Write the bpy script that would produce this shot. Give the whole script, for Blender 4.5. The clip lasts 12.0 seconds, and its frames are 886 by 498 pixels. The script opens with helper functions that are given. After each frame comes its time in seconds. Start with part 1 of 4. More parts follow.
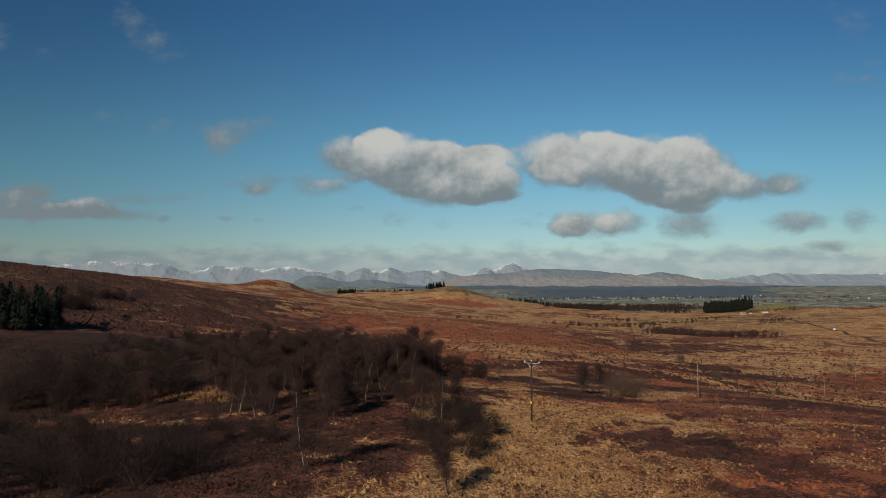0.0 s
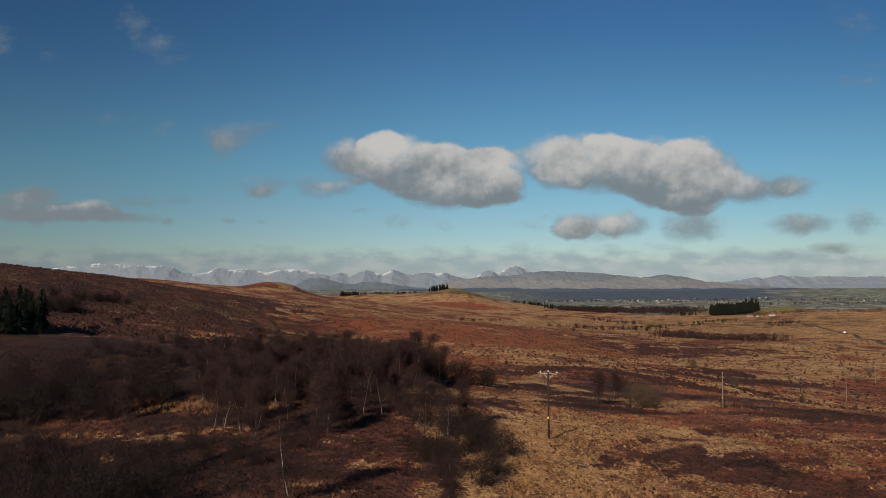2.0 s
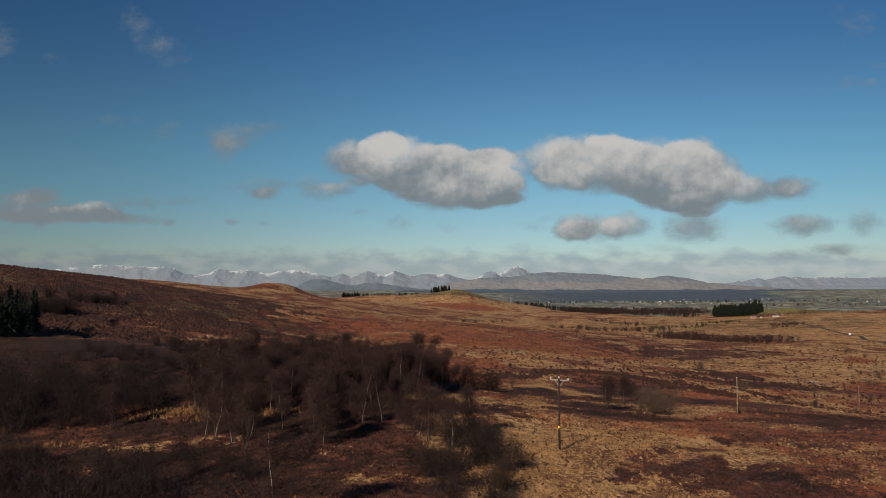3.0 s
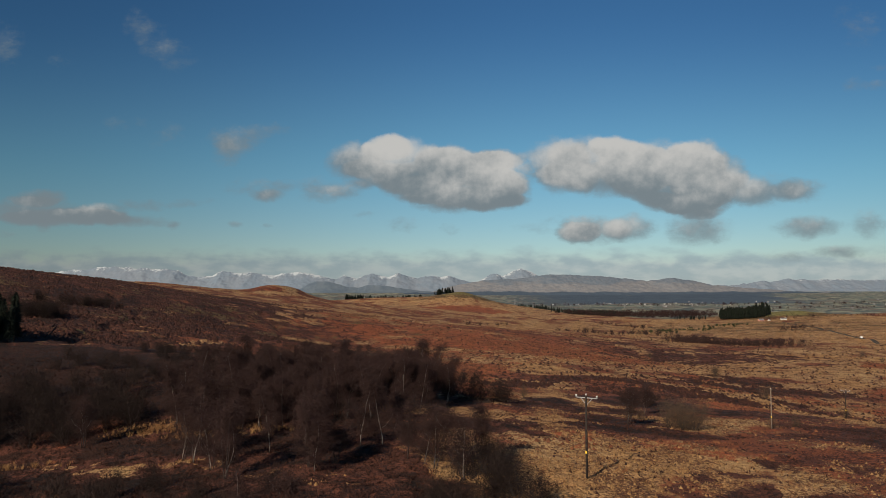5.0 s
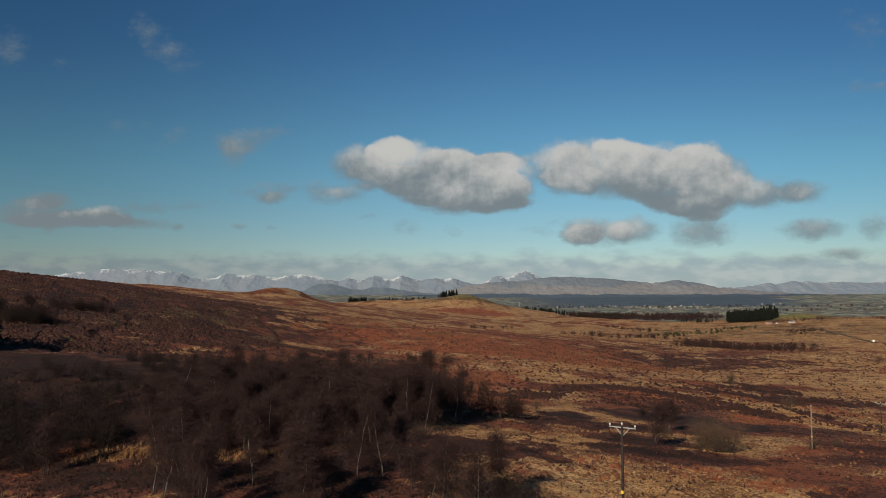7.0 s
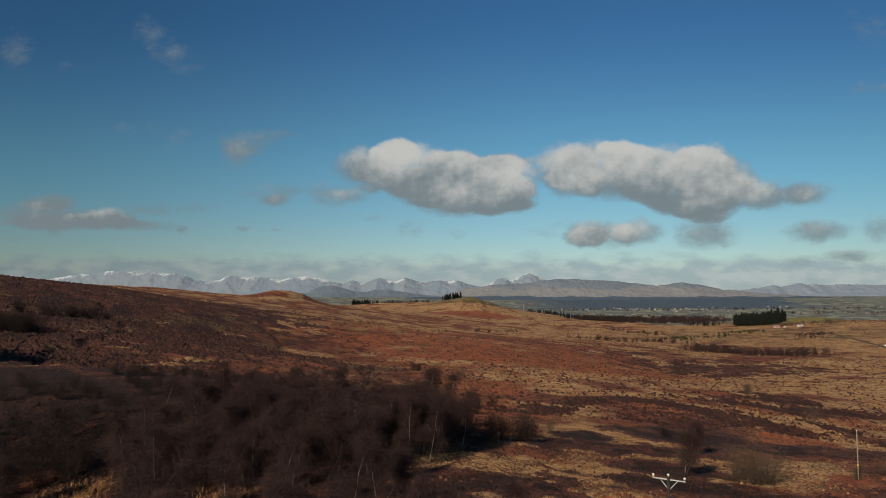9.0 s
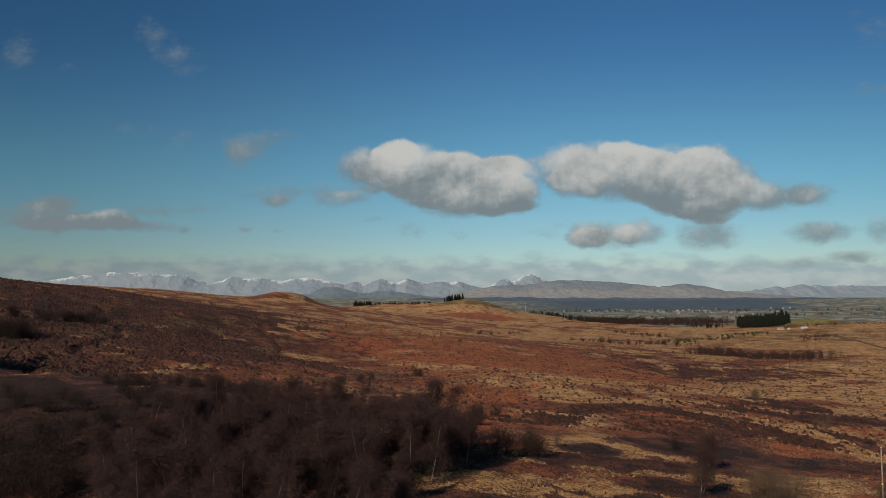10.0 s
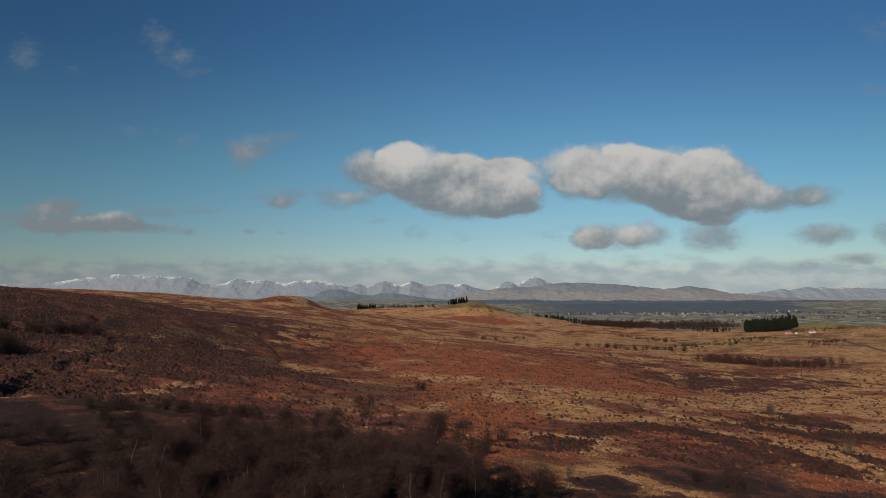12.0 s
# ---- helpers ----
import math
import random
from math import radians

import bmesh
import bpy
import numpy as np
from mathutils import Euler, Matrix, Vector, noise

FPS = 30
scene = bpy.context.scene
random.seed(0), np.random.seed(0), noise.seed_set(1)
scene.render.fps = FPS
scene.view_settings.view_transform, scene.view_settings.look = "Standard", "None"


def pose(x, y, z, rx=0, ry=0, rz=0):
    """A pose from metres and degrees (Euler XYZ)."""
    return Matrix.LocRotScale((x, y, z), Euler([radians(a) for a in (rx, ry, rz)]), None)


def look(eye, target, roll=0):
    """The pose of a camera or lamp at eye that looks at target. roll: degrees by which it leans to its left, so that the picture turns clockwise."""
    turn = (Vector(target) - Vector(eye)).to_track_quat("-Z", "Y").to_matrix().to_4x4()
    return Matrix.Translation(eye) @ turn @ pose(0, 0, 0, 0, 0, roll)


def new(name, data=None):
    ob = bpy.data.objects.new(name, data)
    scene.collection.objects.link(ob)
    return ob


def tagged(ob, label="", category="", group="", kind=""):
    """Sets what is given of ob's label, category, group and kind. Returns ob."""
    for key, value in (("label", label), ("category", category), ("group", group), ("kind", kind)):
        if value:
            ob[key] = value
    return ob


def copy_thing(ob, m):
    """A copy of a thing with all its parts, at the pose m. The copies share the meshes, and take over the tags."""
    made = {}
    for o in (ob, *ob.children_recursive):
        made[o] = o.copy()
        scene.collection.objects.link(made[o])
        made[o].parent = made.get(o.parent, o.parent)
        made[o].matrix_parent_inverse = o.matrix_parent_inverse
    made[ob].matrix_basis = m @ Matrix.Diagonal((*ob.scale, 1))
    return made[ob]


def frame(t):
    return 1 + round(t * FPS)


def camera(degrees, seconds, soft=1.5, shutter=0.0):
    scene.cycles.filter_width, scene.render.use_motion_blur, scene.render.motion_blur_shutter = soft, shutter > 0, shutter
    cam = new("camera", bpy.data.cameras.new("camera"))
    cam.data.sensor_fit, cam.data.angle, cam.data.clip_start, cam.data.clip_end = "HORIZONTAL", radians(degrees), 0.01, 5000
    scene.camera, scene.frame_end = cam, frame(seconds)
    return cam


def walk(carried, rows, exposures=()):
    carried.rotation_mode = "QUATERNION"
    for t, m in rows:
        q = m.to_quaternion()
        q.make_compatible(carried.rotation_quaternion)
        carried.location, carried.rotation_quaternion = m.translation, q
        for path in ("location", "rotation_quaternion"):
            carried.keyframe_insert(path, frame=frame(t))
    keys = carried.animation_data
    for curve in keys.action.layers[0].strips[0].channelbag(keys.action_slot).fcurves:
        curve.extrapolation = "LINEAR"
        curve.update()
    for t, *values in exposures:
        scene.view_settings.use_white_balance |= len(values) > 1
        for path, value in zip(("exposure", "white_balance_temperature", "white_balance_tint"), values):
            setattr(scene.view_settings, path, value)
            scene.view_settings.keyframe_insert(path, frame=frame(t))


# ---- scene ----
import collections

cam = camera(66.0, 12.0, soft=0.68)
PATH = [
    (0, pose(0.00, 0.00, 19.24, 93.063, 0.000, 0.000)),
    (0.5, pose(-0.07, 2.40, 19.21, 93.114, -0.001, 0.066)),
    (1, pose(-0.16, 4.85, 19.17, 93.165, -0.001, 0.133)),
    (1.5, pose(-0.27, 7.35, 19.14, 93.215, -0.003, 0.201)),
    (2, pose(-0.40, 9.89, 19.10, 93.264, -0.004, 0.270)),
    (2.5, pose(-0.53, 12.46, 19.07, 93.314, -0.006, 0.340)),
    (3, pose(-0.68, 15.06, 19.06, 93.362, -0.008, 0.411)),
    (4, pose(-1.00, 20.32, 19.08, 93.458, -0.012, 0.555)),
    (5, pose(-1.33, 25.61, 19.20, 93.551, -0.018, 0.703)),
    (5.5, pose(-1.51, 28.24, 19.32, 93.597, -0.021, 0.778)),
    (6, pose(-1.68, 30.86, 19.47, 93.642, -0.024, 0.854)),
    (6.5, pose(-1.84, 33.46, 19.67, 93.686, -0.028, 0.930)),
    (7, pose(-2.01, 36.03, 19.91, 93.730, -0.032, 1.008)),
    (8, pose(-2.31, 41.06, 20.57, 93.815, -0.041, 1.164)),
    (9, pose(-2.57, 45.89, 21.48, 93.898, -0.051, 1.324)),
    (9.5, pose(-2.68, 48.22, 22.05, 93.938, -0.056, 1.404)),
    (10, pose(-2.77, 50.47, 22.68, 93.978, -0.062, 1.486)),
    (10.5, pose(-2.85, 52.65, 23.40, 94.017, -0.067, 1.568)),
    (11, pose(-2.90, 54.74, 24.21, 94.055, -0.073, 1.650)),
    (11.5, pose(-2.93, 56.74, 25.11, 94.092, -0.080, 1.733)),
    (12, pose(-2.94, 58.64, 26.10, 94.128, -0.086, 1.817)),
]
# seconds, stops, kelvin and tint: the picture's white balance wanders a little
BALANCE = [(0, 0, 6450, 7), (1, 0, 6500, 9), (2.5, 0, 6550, 11.5), (3, 0, 6550, 11.5), (5.5, 0, 6500, 9.5), (7, 0, 6480, 9), (9.5, 0, 6450, 7.5), (11, 0, 6500, 10), (12, 0, 6560, 12)]
walk(cam, PATH, BALANCE)

# ---------------------------------------------------------------- sky, clouds and sun
SUN_HEIGHT, SUN_FROM = 29.0, 211.0  # degrees up; compass degrees, clockwise from +y

world = bpy.data.worlds.new("sky")
scene.world = world
world.use_nodes = True
wt = world.node_tree
wt.nodes.clear()


def make_node(tree, kind, operation="", use_clamp=False, data_type="", blend_type="", interpolation_type="", clamp=None, attribute_name=""):
    n = tree.nodes.new(kind)
    if operation:
        n.operation = operation
    if use_clamp:
        n.use_clamp = True
    if data_type:
        n.data_type = data_type
    if blend_type:
        n.blend_type = blend_type
    if interpolation_type:
        n.interpolation_type = interpolation_type
    if clamp is not None:
        n.clamp = clamp
    if attribute_name:
        n.attribute_name = attribute_name
    return n


def wnode(kind, **values):
    return make_node(wt, kind, **values)


def wmath(op, a, b=None, c=None, clamp=False):
    n = wnode("ShaderNodeMath", operation=op, use_clamp=clamp)
    for i, v in enumerate((a, b, c)):
        if v is None:
            continue
        if isinstance(v, (int, float)):
            n.inputs[i].default_value = v
        else:
            wt.links.new(v, n.inputs[i])
    return n.outputs[0]


def wmix(fac, a, b):
    n = wnode("ShaderNodeMix", data_type="RGBA")
    for s, v in ((n.inputs[0], fac), (n.inputs[6], a), (n.inputs[7], b)):
        if isinstance(v, (int, float)):
            s.default_value = v
        elif isinstance(v, tuple):
            s.default_value = (*v, 1)
        else:
            wt.links.new(v, s)
    return n.outputs[2]


def wramp(v, low, high):
    n = wnode("ShaderNodeMapRange", interpolation_type="SMOOTHSTEP", clamp=True)
    n.inputs[1].default_value, n.inputs[2].default_value = low, high
    wt.links.new(v, n.inputs[0])
    return n.outputs[0]


sky = wnode("ShaderNodeTexSky")
sky.sky_type, sky.sun_disc = "NISHITA", False
sky.sun_elevation, sky.sun_rotation = radians(SUN_HEIGHT), radians(SUN_FROM)
sky.altitude, sky.air_density, sky.dust_density, sky.ozone_density = 300, 1.0, 0.3, 2.0

way = wnode("ShaderNodeTexCoord").outputs["Generated"]
split = wnode("ShaderNodeSeparateXYZ")
wt.links.new(way, split.inputs[0])
ahead = wmath("MAXIMUM", split.outputs[1], 0.05)
across, upward = wmath("DIVIDE", split.outputs[0], ahead), wmath("DIVIDE", split.outputs[2], ahead)
flat = wnode("ShaderNodeCombineXYZ")
wt.links.new(across, flat.inputs[0])
wt.links.new(upward, flat.inputs[1])


def wnoise(scale, detail, rough_, vector=None):
    n = wnode("ShaderNodeTexNoise")
    n.inputs["Scale"].default_value, n.inputs["Detail"].default_value, n.inputs["Roughness"].default_value = scale, detail, rough_
    wt.links.new(vector or flat.outputs[0], n.inputs["Vector"])
    return n


billow, curl = wnoise(13, 5, 0.6), wnoise(45, 4, 0.6)
bent = []
for axis, (src, first, second) in enumerate(((across, 0.034, 0.006), (upward, 0.022, 0.005))):
    parts = []
    for n, amount in ((billow, first), (curl, second)):
        s = wnode("ShaderNodeSeparateColor")
        wt.links.new(n.outputs["Color"], s.inputs[0])
        parts.append(wmath("MULTIPLY", wmath("SUBTRACT", s.outputs[axis], 0.5), amount))
    bent.append(wmath("ADD", src, wmath("ADD", *parts)))
puffs = []


def puff(u, v, wide, tall, middle, half, thick):
    """One lobe of a cloud, by its bearing and height as slopes, with the height and depth of its own shading."""
    a = wmath("DIVIDE", wmath("SUBTRACT", bent[0], u), wide)
    b = wmath("DIVIDE", wmath("SUBTRACT", bent[1], v), tall)
    w = wmath("SUBTRACT", 1.0, wmath("MULTIPLY_ADD", a, a, wmath("MULTIPLY", b, b)), clamp=True)
    w = wmath("MULTIPLY", w, thick)
    puffs.append((w, wmath("MULTIPLY", w, wmath("DIVIDE", wmath("SUBTRACT", bent[1], middle), half))))


puff(-0.149, 0.198, 0.049, 0.034, 0.198, 0.040, 1.00)
puff(-0.076, 0.203, 0.063, 0.036, 0.172, 0.042, 1.00)
puff(-0.094, 0.215, 0.040, 0.022, 0.192, 0.026, 1.00)
puff(-0.010, 0.191, 0.045, 0.036, 0.191, 0.042, 1.00)
puff(-0.061, 0.167, 0.061, 0.026, 0.188, 0.030, 1.00)
puff(0.015, 0.161, 0.071, 0.040, 0.156, 0.046, 1.00)
puff(0.069, 0.172, 0.056, 0.038, 0.152, 0.044, 1.00)
puff(0.085, 0.152, 0.042, 0.030, 0.145, 0.035, 1.00)
puff(-0.002, 0.133, 0.081, 0.022, 0.146, 0.026, 1.00)
puff(0.065, 0.131, 0.063, 0.016, 0.148, 0.019, 1.00)
puff(-0.119, 0.174, 0.051, 0.026, 0.180, 0.030, 1.00)
puff(-0.052, 0.149, 0.061, 0.022, 0.156, 0.026, 1.00)
puff(0.073, 0.199, 0.040, 0.018, 0.199, 0.021, 1.00)
puff(0.152, 0.194, 0.056, 0.038, 0.179, 0.044, 1.00)
puff(0.215, 0.200, 0.076, 0.038, 0.176, 0.044, 1.00)
puff(0.244, 0.215, 0.045, 0.020, 0.201, 0.023, 1.00)
puff(0.169, 0.166, 0.051, 0.028, 0.163, 0.033, 1.00)
puff(0.314, 0.194, 0.051, 0.040, 0.166, 0.046, 1.00)
puff(0.273, 0.181, 0.061, 0.040, 0.177, 0.046, 1.00)
puff(0.239, 0.160, 0.076, 0.032, 0.175, 0.037, 1.00)
puff(0.305, 0.152, 0.071, 0.030, 0.173, 0.035, 1.00)
puff(0.356, 0.181, 0.051, 0.040, 0.181, 0.046, 1.00)
puff(0.371, 0.148, 0.051, 0.028, 0.154, 0.033, 1.00)
puff(0.363, 0.127, 0.056, 0.022, 0.134, 0.026, 1.00)
puff(0.313, 0.129, 0.051, 0.018, 0.144, 0.021, 1.00)
puff(0.002, 0.186, 0.058, 0.034, 0.184, 0.040, 1.00)
puff(0.046, 0.184, 0.050, 0.030, 0.176, 0.040, 1.00)
puff(0.362, 0.197, 0.052, 0.034, 0.181, 0.042, 1.00)
puff(0.402, 0.178, 0.046, 0.030, 0.172, 0.040, 0.90)
puff(0.466, 0.149, 0.071, 0.034, 0.159, 0.040, 0.62)
puff(0.417, 0.149, 0.061, 0.034, 0.161, 0.040, 0.62)
puff(0.515, 0.149, 0.051, 0.022, 0.154, 0.026, 0.62)
puff(0.209, 0.088, 0.061, 0.027, 0.085, 0.031, 0.85)
puff(0.184, 0.085, 0.039, 0.018, 0.087, 0.020, 0.85)
puff(0.263, 0.091, 0.044, 0.027, 0.097, 0.031, 0.85)
puff(0.362, 0.093, 0.067, 0.036, 0.102, 0.041, 0.85)
puff(0.518, 0.095, 0.061, 0.022, 0.103, 0.026, 0.85)
puff(0.164, 0.105, 0.044, 0.011, 0.105, 0.013, 0.34)
puff(0.488, 0.051, 0.047, 0.013, 0.054, 0.015, 0.62)
puff(0.569, 0.059, 0.053, 0.014, 0.063, 0.017, 0.62)
puff(0.612, 0.101, 0.047, 0.033, 0.108, 0.038, 0.62)
puff(-0.633, 0.118, 0.111, 0.024, 0.143, 0.028, 0.85)
puff(-0.612, 0.140, 0.050, 0.016, 0.154, 0.018, 0.85)
puff(-0.523, 0.117, 0.050, 0.013, 0.118, 0.015, 0.85)
puff(-0.488, 0.104, 0.100, 0.013, 0.119, 0.015, 0.85)
puff(-0.581, 0.106, 0.111, 0.016, 0.124, 0.018, 0.85)
puff(-0.459, 0.126, 0.050, 0.013, 0.141, 0.015, 0.55)
puff(-0.384, 0.132, 0.050, 0.011, 0.148, 0.013, 0.42)
# thin wisps, by their bearing, height, width and thickness
for u, v, wide, tall, thick in ((-0.474, 0.402, 0.030, 0.030, 0.26), (-0.447, 0.375, 0.034, 0.030, 0.30), (-0.412, 0.352, 0.040, 0.026, 0.26), (-0.672, 0.372, 0.036, 0.044, 0.30),
                                (-0.588, 0.350, 0.034, 0.018, 0.22), (-0.487, 0.252, 0.040, 0.018, 0.24), (-0.424, 0.230, 0.038, 0.028, 0.26), (-0.318, 0.228, 0.052, 0.026, 0.40),
                                (-0.270, 0.240, 0.040, 0.014, 0.30), (-0.330, 0.206, 0.034, 0.028, 0.34), (-0.290, 0.152, 0.054, 0.018, 0.40), (-0.272, 0.140, 0.030, 0.012, 0.36),
                                (-0.205, 0.160, 0.060, 0.014, 0.32), (-0.178, 0.142, 0.050, 0.016, 0.34), (-0.148, 0.152, 0.034, 0.012, 0.28), (-0.075, 0.098, 0.038, 0.016, 0.36),
                                (-0.004, 0.090, 0.024, 0.011, 0.34), (-0.322, 0.099, 0.014, 0.006, 0.40), (-0.272, 0.098, 0.012, 0.004, 0.36), (-0.126, 0.112, 0.022, 0.007, 0.30),
                                (0.110, 0.090, 0.050, 0.012, 0.26), (-0.412, 0.097, 0.014, 0.008, 0.36), (-0.607, 0.090, 0.014, 0.008, 0.36), (-0.655, 0.082, 0.020, 0.006, 0.34),
                                (0.612, 0.400, 0.050, 0.036, 0.30), (0.596, 0.305, 0.022, 0.018, 0.36), (0.632, 0.305, 0.026, 0.012, 0.36), (0.650, 0.330, 0.034, 0.010, 0.26)):
    puff(u, v, wide * 1.1, tall * 1.15, v + 0.3 * tall, tall * 1.3, thick * 1.35)
body, lit = puffs[0]
for w, l in puffs[1:]:
    body, lit = wmath("ADD", body, w), wmath("ADD", lit, l)
lit = wmath("DIVIDE", lit, wmath("MAXIMUM", body, 0.02))
grain = wnoise(12, 8, 0.58)
lifted = wnode("ShaderNodeVectorMath", operation="ADD")
wt.links.new(flat.outputs[0], lifted.inputs[0])
lifted.inputs[1].default_value = (-0.008, 0.018, 0)
above = wnoise(12, 8, 0.58, lifted.outputs[0])
swell = wmath("MINIMUM", body, 1.0)
density = wmath("ADD", body, wmath("MULTIPLY", wmath("SUBTRACT", grain.outputs[0], 0.5), wmath("MULTIPLY_ADD", swell, 0.75, 0.45)))
streaky = wnode("ShaderNodeVectorMath", operation="MULTIPLY")
wt.links.new(flat.outputs[0], streaky.inputs[0])
streaky.inputs[1].default_value = (0.75, 1.35, 1)
fray = wramp(wnoise(34, 7, 0.66, streaky.outputs[0]).outputs[0], 0.36, 0.66)
thinness = wmath("SUBTRACT", 1.0, wramp(body, 0.55, 1.25))
density = wmath("SUBTRACT", density, wmath("MULTIPLY", thinness, wmath("MULTIPLY", wmath("SUBTRACT", 1.0, fray), 0.24)))
mask = wmath("MULTIPLY", wramp(density, 0.02, 0.84), wmath("SUBTRACT", 0.97, wmath("MULTIPLY", thinness, 0.22)))
# each billow is bright where it thickens upwards and grey beneath
shade = wmath("ADD", lit, wmath("MULTIPLY", wmath("SUBTRACT", grain.outputs[0], above.outputs[0]), 3.0))
shade = wmath("ADD", shade, wmath("MULTIPLY", wmath("SUBTRACT", swell, 1.0), 1.1))
shade = wmath("ADD", shade, wmath("MULTIPLY", wmath("SUBTRACT", billow.outputs[0], 0.5), 1.5))
cloud_colour = wmix(wramp(shade, -0.85, 0.95), (0.182, 0.218, 0.238), (0.54, 0.53, 0.505))
# a bank of far cloud low over the mountains
low_grain = wnode("ShaderNodeTexNoise")
stretch = wnode("ShaderNodeVectorMath", operation="MULTIPLY")
wt.links.new(flat.outputs[0], stretch.inputs[0])
stretch.inputs[1].default_value = (14.0, 34.0, 1)
wt.links.new(stretch.outputs[0], low_grain.inputs["Vector"])
low_grain.inputs["Scale"].default_value, low_grain.inputs["Detail"].default_value = 1.6, 9
edge = wmath("MULTIPLY_ADD", wmath("SUBTRACT", low_grain.outputs[0], 0.5), 0.045, upward)
bank = wmath("MULTIPLY", wmath("SUBTRACT", 1.0, wramp(edge, 0.036, 0.066)), 0.80)
bank_colour = wmix(wramp(low_grain.outputs[0], 0.38, 0.66), (0.280, 0.355, 0.400), (0.40, 0.45, 0.47))
bank_colour = wmix(wramp(across, -0.75, 0.25), wmix(0.62, (0.0, 0.0, 0.0), bank_colour), bank_colour)
front = wramp(split.outputs[1], 0.15, 0.4)
mask, bank = wmath("MULTIPLY", mask, front), wmath("MULTIPLY", bank, front)

tint = wmix(wramp(upward, -0.02, 0.22), (0.63, 0.655, 0.675), (0.46, 0.73, 0.745))
tint = wmix(wramp(upward, 0.16, 0.44), tint, (0.275, 0.53, 0.69))
tint = wmix(wramp(across, -0.75, 0.1), wmix(0.70, (0.0, 0.0, 0.0), tint), tint)
tint = wmix(wramp(across, 0.15, 0.75), tint, wmix(0.86, (0.0, 0.0, 0.0), tint))
tinted = wnode("ShaderNodeMix", data_type="RGBA", blend_type="MULTIPLY")
tinted.inputs[0].default_value = 1
wt.links.new(sky.outputs[0], tinted.inputs[6])
wt.links.new(tint, tinted.inputs[7])
clear, bank_light, cloud_light = wnode("ShaderNodeBackground"), wnode("ShaderNodeBackground"), wnode("ShaderNodeBackground")
wt.links.new(tinted.outputs[2], clear.inputs[0])
clear.inputs[1].default_value = 0.10
wt.links.new(bank_colour, bank_light.inputs[0])
wt.links.new(cloud_colour, cloud_light.inputs[0])
first, second = wnode("ShaderNodeMixShader"), wnode("ShaderNodeMixShader")
wt.links.new(bank, first.inputs[0])
wt.links.new(clear.outputs[0], first.inputs[1])
wt.links.new(bank_light.outputs[0], first.inputs[2])
wt.links.new(mask, second.inputs[0])
wt.links.new(first.outputs[0], second.inputs[1])
wt.links.new(cloud_light.outputs[0], second.inputs[2])
wt.links.new(second.outputs[0], wnode("ShaderNodeOutputWorld").inputs[0])

sun = new("sun", bpy.data.lights.new("sun", "SUN"))
sun.data.energy, sun.data.angle, sun.data.color = 5.0, radians(0.6), (1.0, 0.845, 0.665)
bearing, climb = radians(SUN_FROM), radians(SUN_HEIGHT)
sun_way = Vector((math.sin(bearing) * math.cos(climb), math.cos(bearing) * math.cos(climb), math.sin(climb)))
sun.matrix_world = look(sun_way * 300, (0, 0, 0))

# ---------------------------------------------------------------- materials
class Shader:
    """A small builder for node materials."""

    def __init__(self, name, rough_=0.9):
        self.mat = bpy.data.materials.new(name)
        self.mat.use_nodes = True
        self.tree = self.mat.node_tree
        self.bsdf = self.tree.nodes["Principled BSDF"]
        self.bsdf.inputs["Roughness"].default_value = rough_
        self.bsdf.inputs["Specular IOR Level"].default_value = 0.25

    def node(self, kind, **values):
        return make_node(self.tree, kind, **values)

    def put(self, socket, v):
        if isinstance(v, bpy.types.NodeSocket):
            self.tree.links.new(v, socket)
        elif isinstance(v, tuple) and len(v) == 3 and socket.type == "RGBA":
            socket.default_value = (*v, 1)
        else:
            socket.default_value = v

    def place(self):
        return self.node("ShaderNodeNewGeometry").outputs["Position"]

    def noise(self, size, detail=3.0, rough_=0.55, stretch=None, vector=None):
        vector = vector or self.place()
        if stretch:
            m = self.node("ShaderNodeVectorMath", operation="MULTIPLY")
            self.put(m.inputs[0], vector)
            m.inputs[1].default_value = stretch
            vector = m.outputs[0]
        n = self.node("ShaderNodeTexNoise")
        self.put(n.inputs["Vector"], vector)
        n.inputs["Scale"].default_value, n.inputs["Detail"].default_value, n.inputs["Roughness"].default_value = 1 / size, detail, rough_
        return n.outputs[0]

    def ramp(self, v, low, high):
        n = self.node("ShaderNodeMapRange", interpolation_type="SMOOTHSTEP", clamp=True)
        n.inputs[1].default_value, n.inputs[2].default_value = low, high
        self.put(n.inputs[0], v)
        return n.outputs[0]

    def math(self, op, a, b=0.0, clamp=False):
        n = self.node("ShaderNodeMath", operation=op, use_clamp=clamp)
        self.put(n.inputs[0], a)
        self.put(n.inputs[1], b)
        return n.outputs[0]

    def mix(self, fac, a, b):
        n = self.node("ShaderNodeMix", data_type="RGBA")
        self.put(n.inputs[0], fac)
        self.put(n.inputs[6], a)
        self.put(n.inputs[7], b)
        return n.outputs[2]

    def colour(self, v):
        self.put(self.bsdf.inputs["Base Color"], v)
        return self

    def bump(self, v, depth, strength=1.0):
        n = self.node("ShaderNodeBump")
        n.inputs["Distance"].default_value, n.inputs["Strength"].default_value = depth, strength
        self.put(n.inputs["Height"], v)
        self.put(self.bsdf.inputs["Normal"], n.outputs[0])
        return self


